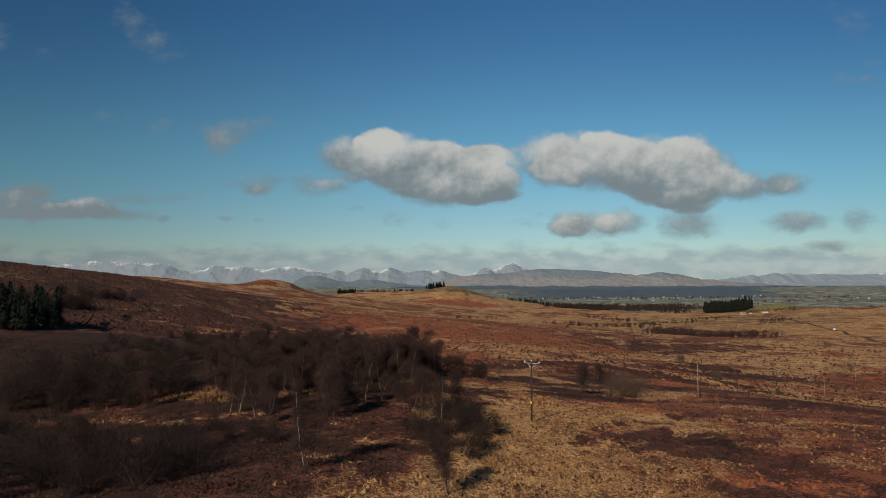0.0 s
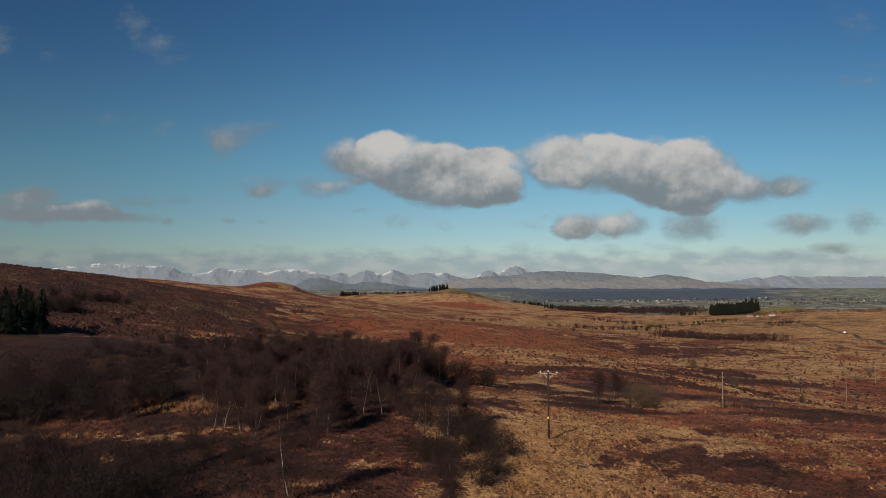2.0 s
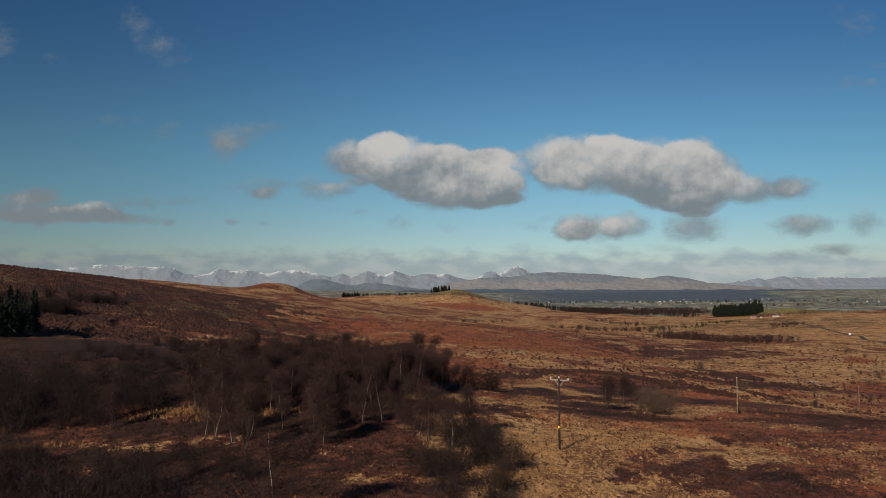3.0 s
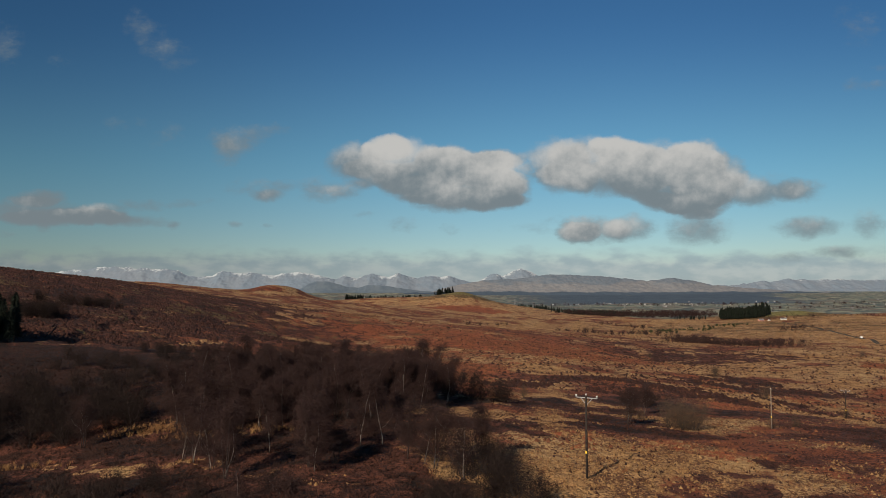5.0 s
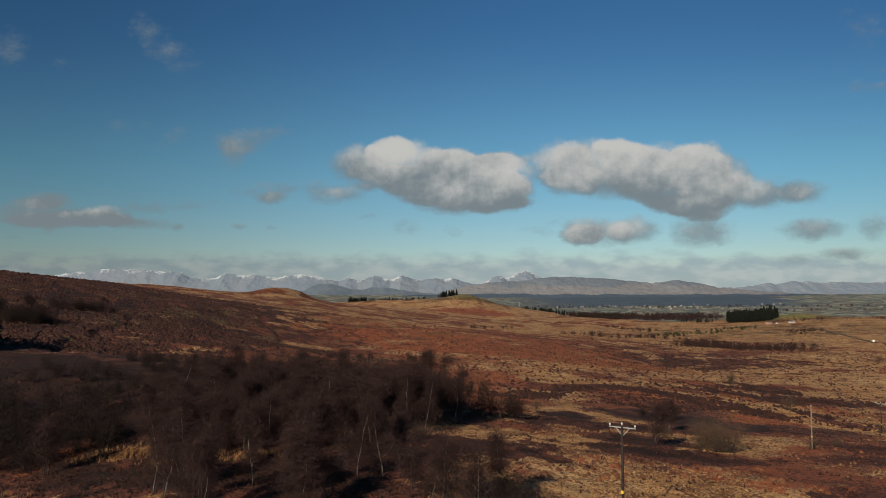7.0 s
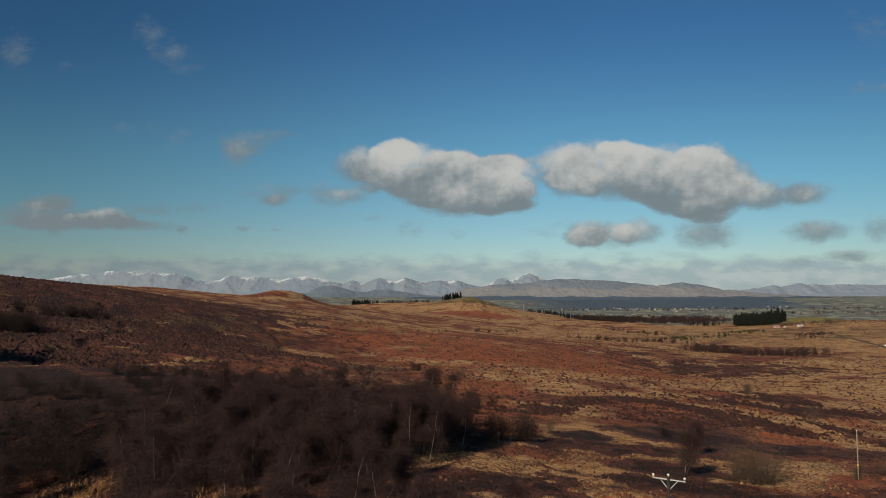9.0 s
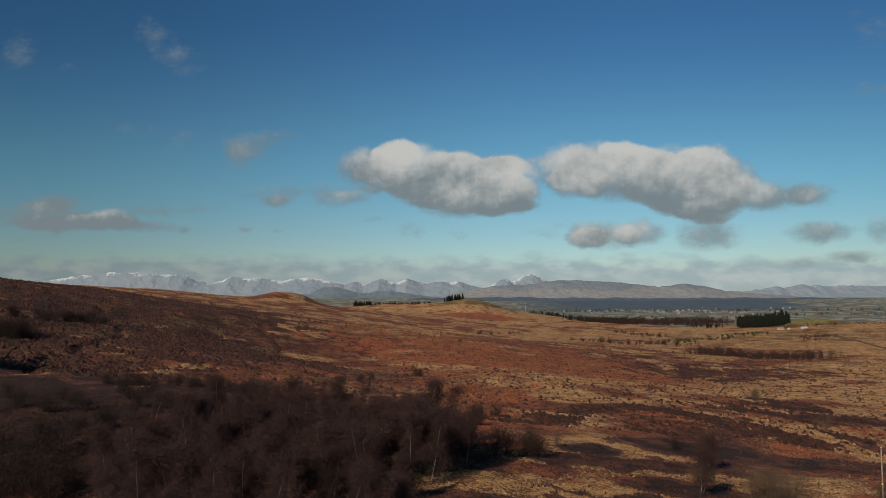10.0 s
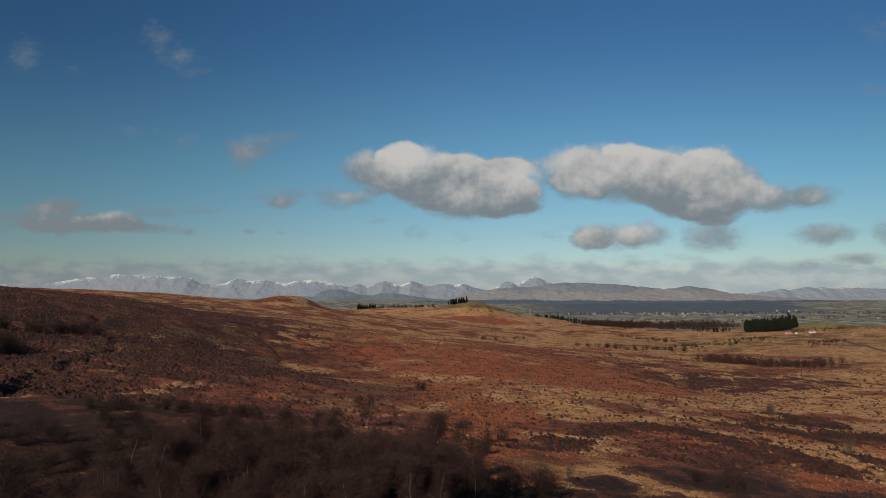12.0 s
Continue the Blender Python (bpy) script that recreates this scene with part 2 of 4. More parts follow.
def plain_material(name, one, two, size, rough_=0.9, bump=0.0, island=False, local=False):
    s = Shader(name, rough_)
    vector = s.node("ShaderNodeTexCoord").outputs["Object"] if local else None
    n = s.noise(size, 4, 0.6, vector=vector)
    v = s.ramp(n, 0.3, 0.7)
    if island:
        r = s.node("ShaderNodeNewGeometry").outputs["Random Per Island"]
        v = s.math("ADD", s.math("MULTIPLY", v, 0.4), s.math("MULTIPLY", r, 0.6))
    s.colour(s.mix(v, one, two))
    if bump:
        s.bump(n, bump)
    return s.mat


def birch_bark():
    s = Shader("birch_bark", 0.8)
    obj = s.node("ShaderNodeTexCoord").outputs["Object"]
    marks = s.noise(0.25, 4, 0.7, (1.0, 1.0, 3.0), vector=obj)
    high = s.node("ShaderNodeSeparateXYZ")
    s.put(high.inputs[0], obj)
    foot = s.ramp(s.math("ADD", high.outputs[2], s.math("MULTIPLY", marks, 0.8)), 0.4, 1.6)
    c = s.mix(s.ramp(marks, 0.50, 0.66), (0.27, 0.24, 0.21), (0.045, 0.036, 0.031))
    s.colour(s.mix(foot, (0.10, 0.075, 0.06), c)).bump(marks, 0.01)
    return s.mat


BIRCH = birch_bark()
LIMB = plain_material("limb_bark", (0.07, 0.052, 0.046), (0.03, 0.021, 0.019), 0.6, local=True)
BIRCH_TWIG = plain_material("birch_twigs", (0.019, 0.0100, 0.0087), (0.050, 0.0250, 0.0216), 1.5, island=True, local=True)
# two willow tones: the darker one has the western thicket's shade in its colour
SHADED_WILLOW_TWIG = plain_material("willow_twigs", (0.010, 0.0058, 0.0046), (0.026, 0.0148, 0.0112), 1.5, island=True, local=True)
PALE_TWIG = plain_material("pale_willow_twigs", (0.045, 0.030, 0.020), (0.115, 0.075, 0.047), 1.5, island=True, local=True)
GORSE_LEAF = plain_material("gorse_leaves", (0.028, 0.033, 0.014), (0.062, 0.064, 0.027), 1.0, island=True, local=True)
NEEDLE = plain_material("spruce_needles", (0.006, 0.010, 0.007), (0.017, 0.023, 0.014), 2.0, island=True, local=True)
SPRUCE_BARK = plain_material("spruce_bark", (0.09, 0.06, 0.045), (0.05, 0.035, 0.03), 0.5, local=True)
STRAW = plain_material("straw_grass", (0.130, 0.050, 0.020), (0.375, 0.224, 0.093), 6.0, island=True)
BRACKEN = plain_material("dead_bracken", (0.080, 0.028, 0.014), (0.215, 0.083, 0.036), 5.0, island=True)
HEATHER = plain_material("heather", (0.016, 0.0062, 0.0046), (0.064, 0.0242, 0.0150), 4.0, island=True)
POLE_WOOD = plain_material("tarred_pole", (0.018, 0.013, 0.011), (0.040, 0.030, 0.025), 0.3, 0.85, 0.004, local=True)
GREY_WOOD = plain_material("weathered_pole", (0.14, 0.10, 0.075), (0.24, 0.19, 0.15), 0.3, 0.85, 0.004, local=True)
STEEL = plain_material("galvanised_steel", (0.30, 0.30, 0.29), (0.40, 0.40, 0.39), 0.2, 0.5)
GLAZE = plain_material("white_porcelain", (0.78, 0.77, 0.74), (0.70, 0.69, 0.66), 0.05, 0.3)
YELLOW = plain_material("yellow_plate", (0.75, 0.52, 0.05), (0.66, 0.44, 0.05), 0.1, 0.5)
RENDERED_WALL = plain_material("limewashed_wall", (0.58, 0.56, 0.52), (0.46, 0.44, 0.40), 2.0)
FAR_WALL = plain_material("grey_harled_wall", (0.28, 0.28, 0.28), (0.20, 0.21, 0.22), 3.0)
PALE_WALL = plain_material("pale_harled_wall", (0.60, 0.59, 0.57), (0.48, 0.47, 0.45), 3.0)
PINK_WALL = plain_material("terracotta_wall", (0.62, 0.30, 0.22), (0.50, 0.25, 0.19), 2.0)
SLATE = plain_material("slate_roof", (0.14, 0.14, 0.15), (0.22, 0.21, 0.21), 1.0, 0.7)
GLASS_DARK = plain_material("window_glass", (0.03, 0.035, 0.04), (0.05, 0.055, 0.06), 0.5, 0.1)
CAR_PAINT = plain_material("white_car_paint", (0.78, 0.78, 0.77), (0.72, 0.72, 0.71), 0.5, 0.25)
RUBBER = plain_material("tyre_rubber", (0.02, 0.02, 0.02), (0.03, 0.03, 0.03), 0.2, 0.8)
ASPHALT = plain_material("asphalt", (0.050, 0.046, 0.042), (0.085, 0.076, 0.068), 1.0, 1.0)
ASPHALT.node_tree.nodes["Principled BSDF"].inputs["Specular IOR Level"].default_value = 0.05


def ground_material():
    s = Shader("moor", 0.95)
    att = s.node("ShaderNodeAttribute", attribute_name="cover")
    sep = s.node("ShaderNodeSeparateColor")
    s.put(sep.inputs[0], att.outputs["Color"])
    red, dark, pale = sep.outputs
    att2 = s.node("ShaderNodeAttribute", attribute_name="distance_cover")
    sep2 = s.node("ShaderNodeSeparateColor")
    s.put(sep2.inputs[0], att2.outputs["Color"])
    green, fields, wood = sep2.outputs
    tuft, clump = s.noise(0.9, 4, 0.65), s.noise(6.5, 9, 0.74)
    sweep = s.noise(30, 8, 0.72, (1.0, 0.75, 1.0))
    lumps = []
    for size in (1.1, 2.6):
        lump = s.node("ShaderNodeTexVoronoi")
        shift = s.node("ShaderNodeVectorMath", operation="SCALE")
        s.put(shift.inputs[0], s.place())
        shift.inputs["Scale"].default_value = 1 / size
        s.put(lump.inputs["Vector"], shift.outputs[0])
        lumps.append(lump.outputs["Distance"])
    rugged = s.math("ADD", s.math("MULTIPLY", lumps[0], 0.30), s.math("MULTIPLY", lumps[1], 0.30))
    # dark between the lumps: peat, and the shade there put into the colour
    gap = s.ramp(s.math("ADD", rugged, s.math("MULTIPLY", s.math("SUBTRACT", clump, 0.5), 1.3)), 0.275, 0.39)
    tone = s.ramp(sweep, 0.36, 0.64)
    v = s.math("ADD", s.math("MULTIPLY", clump, 0.5), s.math("MULTIPLY", sweep, 0.5))
    straw = s.mix(tone, (0.380, 0.204, 0.080), (0.460, 0.292, 0.131))
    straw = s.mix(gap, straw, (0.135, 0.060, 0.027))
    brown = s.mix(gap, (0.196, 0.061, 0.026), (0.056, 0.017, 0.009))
    want = s.math("ADD", s.math("MULTIPLY", s.math("SUBTRACT", v, 0.5), 3.0), pale)
    base = s.mix(s.ramp(want, 0.36, 0.62), brown, straw)
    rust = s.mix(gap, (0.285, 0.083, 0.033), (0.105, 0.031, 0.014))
    ling_and_shade = s.mix(gap, (0.097, 0.0340, 0.0200), (0.031, 0.0114, 0.0074))
    # full dark turns near-black: thicket and western-slope shade put into the colour
    ling_and_shade = s.mix(s.ramp(dark, 0.88, 1.0), ling_and_shade, s.mix(gap, (0.032, 0.0122, 0.0070), (0.010, 0.0046, 0.0032)))
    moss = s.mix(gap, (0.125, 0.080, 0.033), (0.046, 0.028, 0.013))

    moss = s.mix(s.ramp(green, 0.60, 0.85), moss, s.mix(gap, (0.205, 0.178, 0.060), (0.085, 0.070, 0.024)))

    def edged(amount):
        return s.ramp(s.math("ADD", amount, s.math("MULTIPLY", s.math("SUBTRACT", 0.5, v), 3.7)), 0.42, 0.52)

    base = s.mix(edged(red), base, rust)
    base = s.mix(edged(dark), base, ling_and_shade)
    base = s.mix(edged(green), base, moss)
    cell = s.node("ShaderNodeTexVoronoi")
    m = s.node("ShaderNodeVectorMath", operation="MULTIPLY")
    s.put(m.inputs[0], s.place())
    m.inputs[1].default_value = (1 / 130, 1 / 420, 0)
    s.put(cell.inputs["Vector"], m.outputs[0])
    pick = s.node("ShaderNodeSeparateColor")
    s.put(pick.inputs[0], cell.outputs["Color"])
    # field colours are greyed towards the distance haze
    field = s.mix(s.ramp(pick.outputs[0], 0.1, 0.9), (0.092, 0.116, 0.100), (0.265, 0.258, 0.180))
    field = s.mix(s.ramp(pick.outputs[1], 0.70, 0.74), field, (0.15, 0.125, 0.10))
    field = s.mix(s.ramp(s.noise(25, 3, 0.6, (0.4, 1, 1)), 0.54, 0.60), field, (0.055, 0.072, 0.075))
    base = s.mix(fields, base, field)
    # wood band: forest, with haze and a cloud's shade put into its blue
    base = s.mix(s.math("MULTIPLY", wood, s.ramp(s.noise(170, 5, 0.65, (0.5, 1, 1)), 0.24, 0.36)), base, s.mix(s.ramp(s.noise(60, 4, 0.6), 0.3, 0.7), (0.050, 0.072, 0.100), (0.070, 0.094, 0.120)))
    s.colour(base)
    s.bump(s.math("SUBTRACT", tuft, rugged), 0.45, 1.0)
    return s.mat


MOOR = ground_material()


def peak_material():
    """Far rock slopes, haze put into their blue-grey, with snow lying in streaks towards the crests."""
    s = Shader("hazed_snowy_peak", 1.0)
    crest = s.node("ShaderNodeAttribute", attribute_name="crest").outputs["Fac"]
    fine, broad = s.noise(17, 9, 0.78, (1, 0.5, 1.4)), s.noise(120, 6, 0.6, (1, 0.5, 1.2))
    # rock tones are lifted and blued to hold the distance haze
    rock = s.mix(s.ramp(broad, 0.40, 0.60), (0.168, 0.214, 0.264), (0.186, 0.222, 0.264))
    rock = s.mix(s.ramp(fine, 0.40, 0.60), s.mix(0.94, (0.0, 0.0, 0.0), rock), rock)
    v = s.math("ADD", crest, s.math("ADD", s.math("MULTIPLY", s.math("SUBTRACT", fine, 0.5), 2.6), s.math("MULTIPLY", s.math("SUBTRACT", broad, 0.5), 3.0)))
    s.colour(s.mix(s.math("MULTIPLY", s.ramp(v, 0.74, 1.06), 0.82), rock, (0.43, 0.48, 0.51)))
    return s.mat


def moor_hill_material():
    """A far moor: dark plantation at its foot, pale grass above it and grey heather on the tops, all blued to stand for
    haze.
    """
    s = Shader("hazed_moor_hill", 1.0)
    sep = s.node("ShaderNodeSeparateXYZ")
    s.put(sep.inputs[0], s.place())
    high = sep.outputs[2]
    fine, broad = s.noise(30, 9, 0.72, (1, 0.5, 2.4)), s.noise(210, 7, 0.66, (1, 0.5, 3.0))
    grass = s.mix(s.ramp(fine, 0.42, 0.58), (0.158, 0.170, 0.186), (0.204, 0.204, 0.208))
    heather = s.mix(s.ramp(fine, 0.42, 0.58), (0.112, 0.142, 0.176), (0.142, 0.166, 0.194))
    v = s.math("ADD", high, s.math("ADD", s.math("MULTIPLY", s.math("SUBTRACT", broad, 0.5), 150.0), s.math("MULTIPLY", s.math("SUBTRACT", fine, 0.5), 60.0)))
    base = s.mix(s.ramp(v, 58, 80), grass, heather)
    # the plantation's dark blue also holds the cloud shade over it
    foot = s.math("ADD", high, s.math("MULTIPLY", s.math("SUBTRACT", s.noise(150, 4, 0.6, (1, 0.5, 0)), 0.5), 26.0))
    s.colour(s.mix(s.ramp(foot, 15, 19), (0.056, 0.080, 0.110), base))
    return s.mat


# ---------------------------------------------------------------- the lie of the land
def lattice(x, y, seed):
    """Smooth value noise, about -1 to 1, one cell a unit."""
    x, y = np.asarray(x, float), np.asarray(y, float)
    xi, yi = np.floor(x), np.floor(y)
    fx, fy = x - xi, y - yi
    fx, fy = fx * fx * (3 - 2 * fx), fy * fy * (3 - 2 * fy)

    def corner(a, b):
        n = (a.astype(np.int64) * 374761393 + b.astype(np.int64) * 668265263 + seed * 2246822519) & 0x7FFFFFFF
        n = ((n ^ (n >> 13)) * 1274126177) & 0x7FFFFFFF
        return ((n ^ (n >> 16)) & 0xFFFF) / 32767.5 - 1

    top = corner(xi, yi) * (1 - fx) + corner(xi + 1, yi) * fx
    low = corner(xi, yi + 1) * (1 - fx) + corner(xi + 1, yi + 1) * fx
    return top * (1 - fy) + low * fy


def rough(x, y, size, seed, octaves=3):
    total, gain = 0.0, 1.0
    for n in range(octaves):
        total = total + gain * lattice(np.asarray(x) / size + 7.3 * n, np.asarray(y) / size - 3.1 * n, seed + n)
        size, gain = size / 2.1, gain * 0.5
    return total


def rise(a, b, v):
    s = np.clip((np.asarray(v, float) - a) / (b - a), 0, 1)
    return s * s * (3 - 2 * s)


NEAR_SWELLS = [  # x, y, reach, height
    (-50, 105, 38, -17.4), (-15, 100, 38, 18.1), (15, 95, 38, -11.5), (50, 105, 38, 6.5), (-55, 145, 38, 5.2),
    (0, 140, 38, -1.6), (40, 145, 38, -1.5), (-70, 190, 38, -0.4), (-20, 190, 38, 2.2), (20, 195, 38, -0.7),
    (70, 190, 38, 1.3), (120, 235, 62, -11.1), (60, 260, 62, 10.8), (0, 250, 62, -11.6), (-90, 270, 62, 4.2),
    (110, 310, 62, -4.4), (20, 340, 62, -3.3), (-80, 380, 62, -14.2), (130, 430, 62, -8.1), (-260, 400, 110, 9.8),
    (-200, 200, 110, -7.6), (210, 280, 110, -2.8),
]
WIDE_SWELLS = [
    (-200, 750, 240, -5.7), (100, 700, 240, -6.5), (400, 650, 240, -2.7), (-550, 300, 380, 36.9), (-500, 1150, 380, 49.2),
    (-150, 1200, 380, -25.9), (200, 1200, 380, -19.0), (550, 1200, 380, -12.5), (600, 300, 380, -25.3), (0, -300, 380, -9.2),
]


def hill(x, y, cx, cy, rx, ry, top, power=1.0):
    return top * np.exp(-((((x - cx) / rx) ** 2 + ((y - cy) / ry) ** 2) ** power))


BURNS = [[(-175, 372), (-157, 343), (-143, 323), (-136, 316), (-121, 285), (-112, 252), (-109, 236), (-105, 217), (-98, 200)],
         [(-118, 440), (-106, 420), (-97, 404), (-87, 372), (-70, 350)]]


def burn_at(x, y):
    """How far a spot lies from the nearest moorland burn."""
    x, y = x + 2.0 * lattice(x / 9, y / 9, 15), y + 2.0 * lattice(x / 9, y / 9, 16)
    d = 1e9 + 0 * x
    for line in BURNS:
        for (ax, ay), (bx, by) in zip(line, line[1:]):
            k = np.clip(((x - ax) * (bx - ax) + (y - ay) * (by - ay)) / ((bx - ax) ** 2 + (by - ay) ** 2), 0, 1)
            d = np.minimum(d, np.hypot(x - ax - k * (bx - ax), y - ay - k * (by - ay)))
    return d


def height(x, y, fine=True):
    x, y = np.asarray(x, float), np.asarray(y, float)
    z = 2.2 + 0 * x
    for cx, cy, r, h in NEAR_SWELLS + WIDE_SWELLS:
        z = z + h * np.exp(-((x - cx) ** 2 + (y - cy) ** 2) / (2 * r * r))
    away = np.hypot(x, y)
    plain = np.interp(away, [1500, 2000, 3000, 4000, 5000], [-38, -40, -25, 3, 18])
    z = z + (plain - z) * rise(1350, 1750, y + 0.25 * np.abs(x) * (x > 0))
    z = z + hill(x, y, -318, 1290, 50, 90, 17, 1.4)
    z = z + hill(x, y, 20, 1700, 75, 110, 26, 0.8) + hill(x, y, 0, 1720, 260, 190, 27, 1.2) + hill(x, y, -330, 1850, 330, 200, 31, 1.5)
    z = z + hill(x, y, 605, 1275, 75, 60, 9, 1.2)
    if fine:
        near = 1 - rise(250, 700, away)
        z = z + rough(x, y, 45, 11) * (0.2 + 1.2 * rise(250, 900, away))
        z = z + near * (0.26 * rough(x, y, 5.5, 21) + 0.16 * lattice(x / 1.7, y / 1.7, 31) - 0.1)
        # the burns have cut small gullies into the western slope
        z, cut = np.array(z), (x < -55) & (y > 180) & (y < 460)
        if np.any(cut):
            z[cut] -= 1.5 * np.exp(-((burn_at(x[cut], y[cut]) / 1.9) ** 2))
    return z


# ---------------------------------------------------------------- building helpers


def mesh_from(name, verts, faces, material, smooth=False):
    me = bpy.data.meshes.new(name)
    me.from_pydata([tuple(v) for v in verts], [], [tuple(f) for f in faces])
    me.materials.append(material)
    if smooth:
        me.shade_smooth()
    me.update()
    return me


def quad_mesh(name, verts, count, corners, material):
    """A mesh of count separate faces of so many corners each, its vertices face by face."""
    me = bpy.data.meshes.new(name)
    me.vertices.add(len(verts))
    me.vertices.foreach_set("co", np.ascontiguousarray(verts, np.float32).ravel())
    me.loops.add(count * corners)
    me.loops.foreach_set("vertex_index", np.arange(count * corners, dtype=np.int32))
    me.polygons.add(count)
    me.polygons.foreach_set("loop_start", np.arange(0, count * corners, corners, dtype=np.int32))
    me.materials.append(material)
    me.update(calc_edges=True)
    return me


def part(name, data, parent, label=""):
    ob = new(name, data)
    ob.parent = parent
    return tagged(ob, label)


def empty_thing(name, label, category, group="", kind=""):
    return tagged(new(name), label, category, group, kind)


def tube(points, radii, sides=7):
    """Vertices and faces of a tapered tube along points."""
    points = [Vector(p) for p in points]
    verts, faces = [], []
    for i, p in enumerate(points):
        d = (points[min(i + 1, len(points) - 1)] - points[max(i - 1, 0)]).normalized()
        a = d.orthogonal().normalized()
        b = d.cross(a)
        for k in range(sides):
            t = 2 * math.pi * k / sides
            verts.append(p + (a * math.cos(t) + b * math.sin(t)) * radii[i])
    for i in range(len(points) - 1):
        for k in range(sides):
            faces.append((i * sides + k, i * sides + (k + 1) % sides, (i + 1) * sides + (k + 1) % sides, (i + 1) * sides + k))
    faces.append(tuple(range(sides))[::-1])
    faces.append(tuple(range((len(points) - 1) * sides, len(points) * sides)))
    return verts, faces


def box(cx, cy, cz, sx, sy, sz):
    v = [(cx + i * sx / 2, cy + j * sy / 2, cz + k * sz / 2) for k in (-1, 1) for j in (-1, 1) for i in (-1, 1)]
    return v, [(0, 2, 3, 1), (4, 5, 7, 6), (0, 1, 5, 4), (2, 6, 7, 3), (0, 4, 6, 2), (1, 3, 7, 5)]


def joined(pieces):
    verts, faces = [], []
    for v, f in pieces:
        base = len(verts)
        verts += list(v)
        faces += [tuple(i + base for i in q) for q in f]
    return verts, faces


def floor_at(x, y):
    return float(height(np.array([x]), np.array([y]))[0])


def stand(x, y, turn=0.0, size=1.0, sink=0.08):
    return pose(x, y, floor_at(x, y) - sink, 0, 0, turn) @ Matrix.Diagonal((size, size, size, 1))


# ---------------------------------------------------------------- ground
Patch = collections.namedtuple("Patch", "x y rx ry turn strength")
RUST = [Patch(35, 399, 48, 29, 0, 0.9), Patch(4, 269, 12, 18, 0, 0.85), Patch(95, 270, 6, 11, 0, 0.8), Patch(70, 190, 7.4, 10.6, 0, 0.75), Patch(15, 199, 3.8, 5, 0, 0.75), Patch(236, 417, 9, 13, 0, 0.8),
        Patch(30, 420, 70, 95, -20, 0.50), Patch(1, 225, 9, 55, 0, 0.7), Patch(-45, 470, 50, 60, 20, 0.5), 
        Patch(185, 300, 22, 9, 0, 0.5), Patch(30, 1470, 70, 50, 0, 0.9), Patch(260, 640, 60, 16, -20, 0.5), Patch(235, 330, 30, 9, 0, 0.6),
        Patch(97, 305, 9, 9, 0, 0.7), Patch(-8, 124, 5, 3, 0, 0.7), Patch(-30, 600, 90, 120, 0, 0.36),
        Patch(4, 266, 9, 20, 0, 0.75), Patch(95, 271, 7, 5, 0, 0.75), Patch(68, 186, 8, 5, 0, 0.7), Patch(-5, 300, 16, 40, 10, 0.55)]
LING_AND_SHADE = [Patch(145, 459, 22, 24, 0, 0.7), Patch(119, 313, 12, 14, 0, 0.85), Patch(72, 226, 10, 14, 0, 0.8), Patch(131, 292, 20, 7.4, 0, 0.8), Patch(27, 143, 7.3, 6, 0, 0.85), Patch(48, 206, 10, 16, 0, 0.6),
        Patch(40, 108, 8.2, 6, 0, 0.5), Patch(20, 217, 6.6, 6, 0, 0.9), Patch(34, 245, 7, 6, 0, 0.9), Patch(48, 250, 8, 5.4, 0, 0.85), Patch(60, 245, 7.3, 7.6, 0, 0.85), Patch(68, 237, 8, 9, 0, 0.8),
        Patch(22, 176, 4, 5.4, 0, 0.8), Patch(40, 187, 9, 8, 0, 0.8), Patch(75, 212, 5, 7.6, 0, 0.85), Patch(119, 309, 14, 8, 0, 0.85), Patch(109, 282, 9.3, 5.5, 0, 0.8), Patch(103, 243, 4.4, 10, 0, 0.8),
        Patch(34, 91, 17, 10, 10, 0.55), Patch(80, 146, 24, 14, 10, 0.66), Patch(26, 162, 18, 8, 15, 0.66), Patch(62, 178, 26, 6, 10, 0.6),
        # patches at the wood, thicket and western slope also paint the shade there
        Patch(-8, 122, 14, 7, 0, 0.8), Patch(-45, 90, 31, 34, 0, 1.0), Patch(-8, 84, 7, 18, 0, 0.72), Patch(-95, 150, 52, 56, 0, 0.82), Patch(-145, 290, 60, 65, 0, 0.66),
        Patch(-330, 600, 180, 230, 0, 0.60), Patch(112, 285, 30, 14, 10, 0.6), Patch(28, 133, 12, 4, 0, 0.8), Patch(145, 470, 60, 60, 0, 0.5),
        Patch(60, 70, 24, 10, 10, 0.6), Patch(-30, 170, 30, 30, 0, 0.5), Patch(-68, 150, 34, 28, 0, 0.85),
        Patch(14, 207, 12, 4, 25, 0.72), Patch(31, 232, 12, 4, 50, 0.7), Patch(48, 249, 12, 5, 15, 0.7), Patch(65, 238, 12, 6, -40, 0.75), Patch(19, 172, 6, 4, 20, 0.8),
        Patch(42, 182, 10, 7, 0, 0.8), Patch(103, 301, 16, 5, 15, 0.8), Patch(77, 212, 7, 3.5, 30, 0.8), Patch(122, 308, 12, 4, 20, 0.7)]
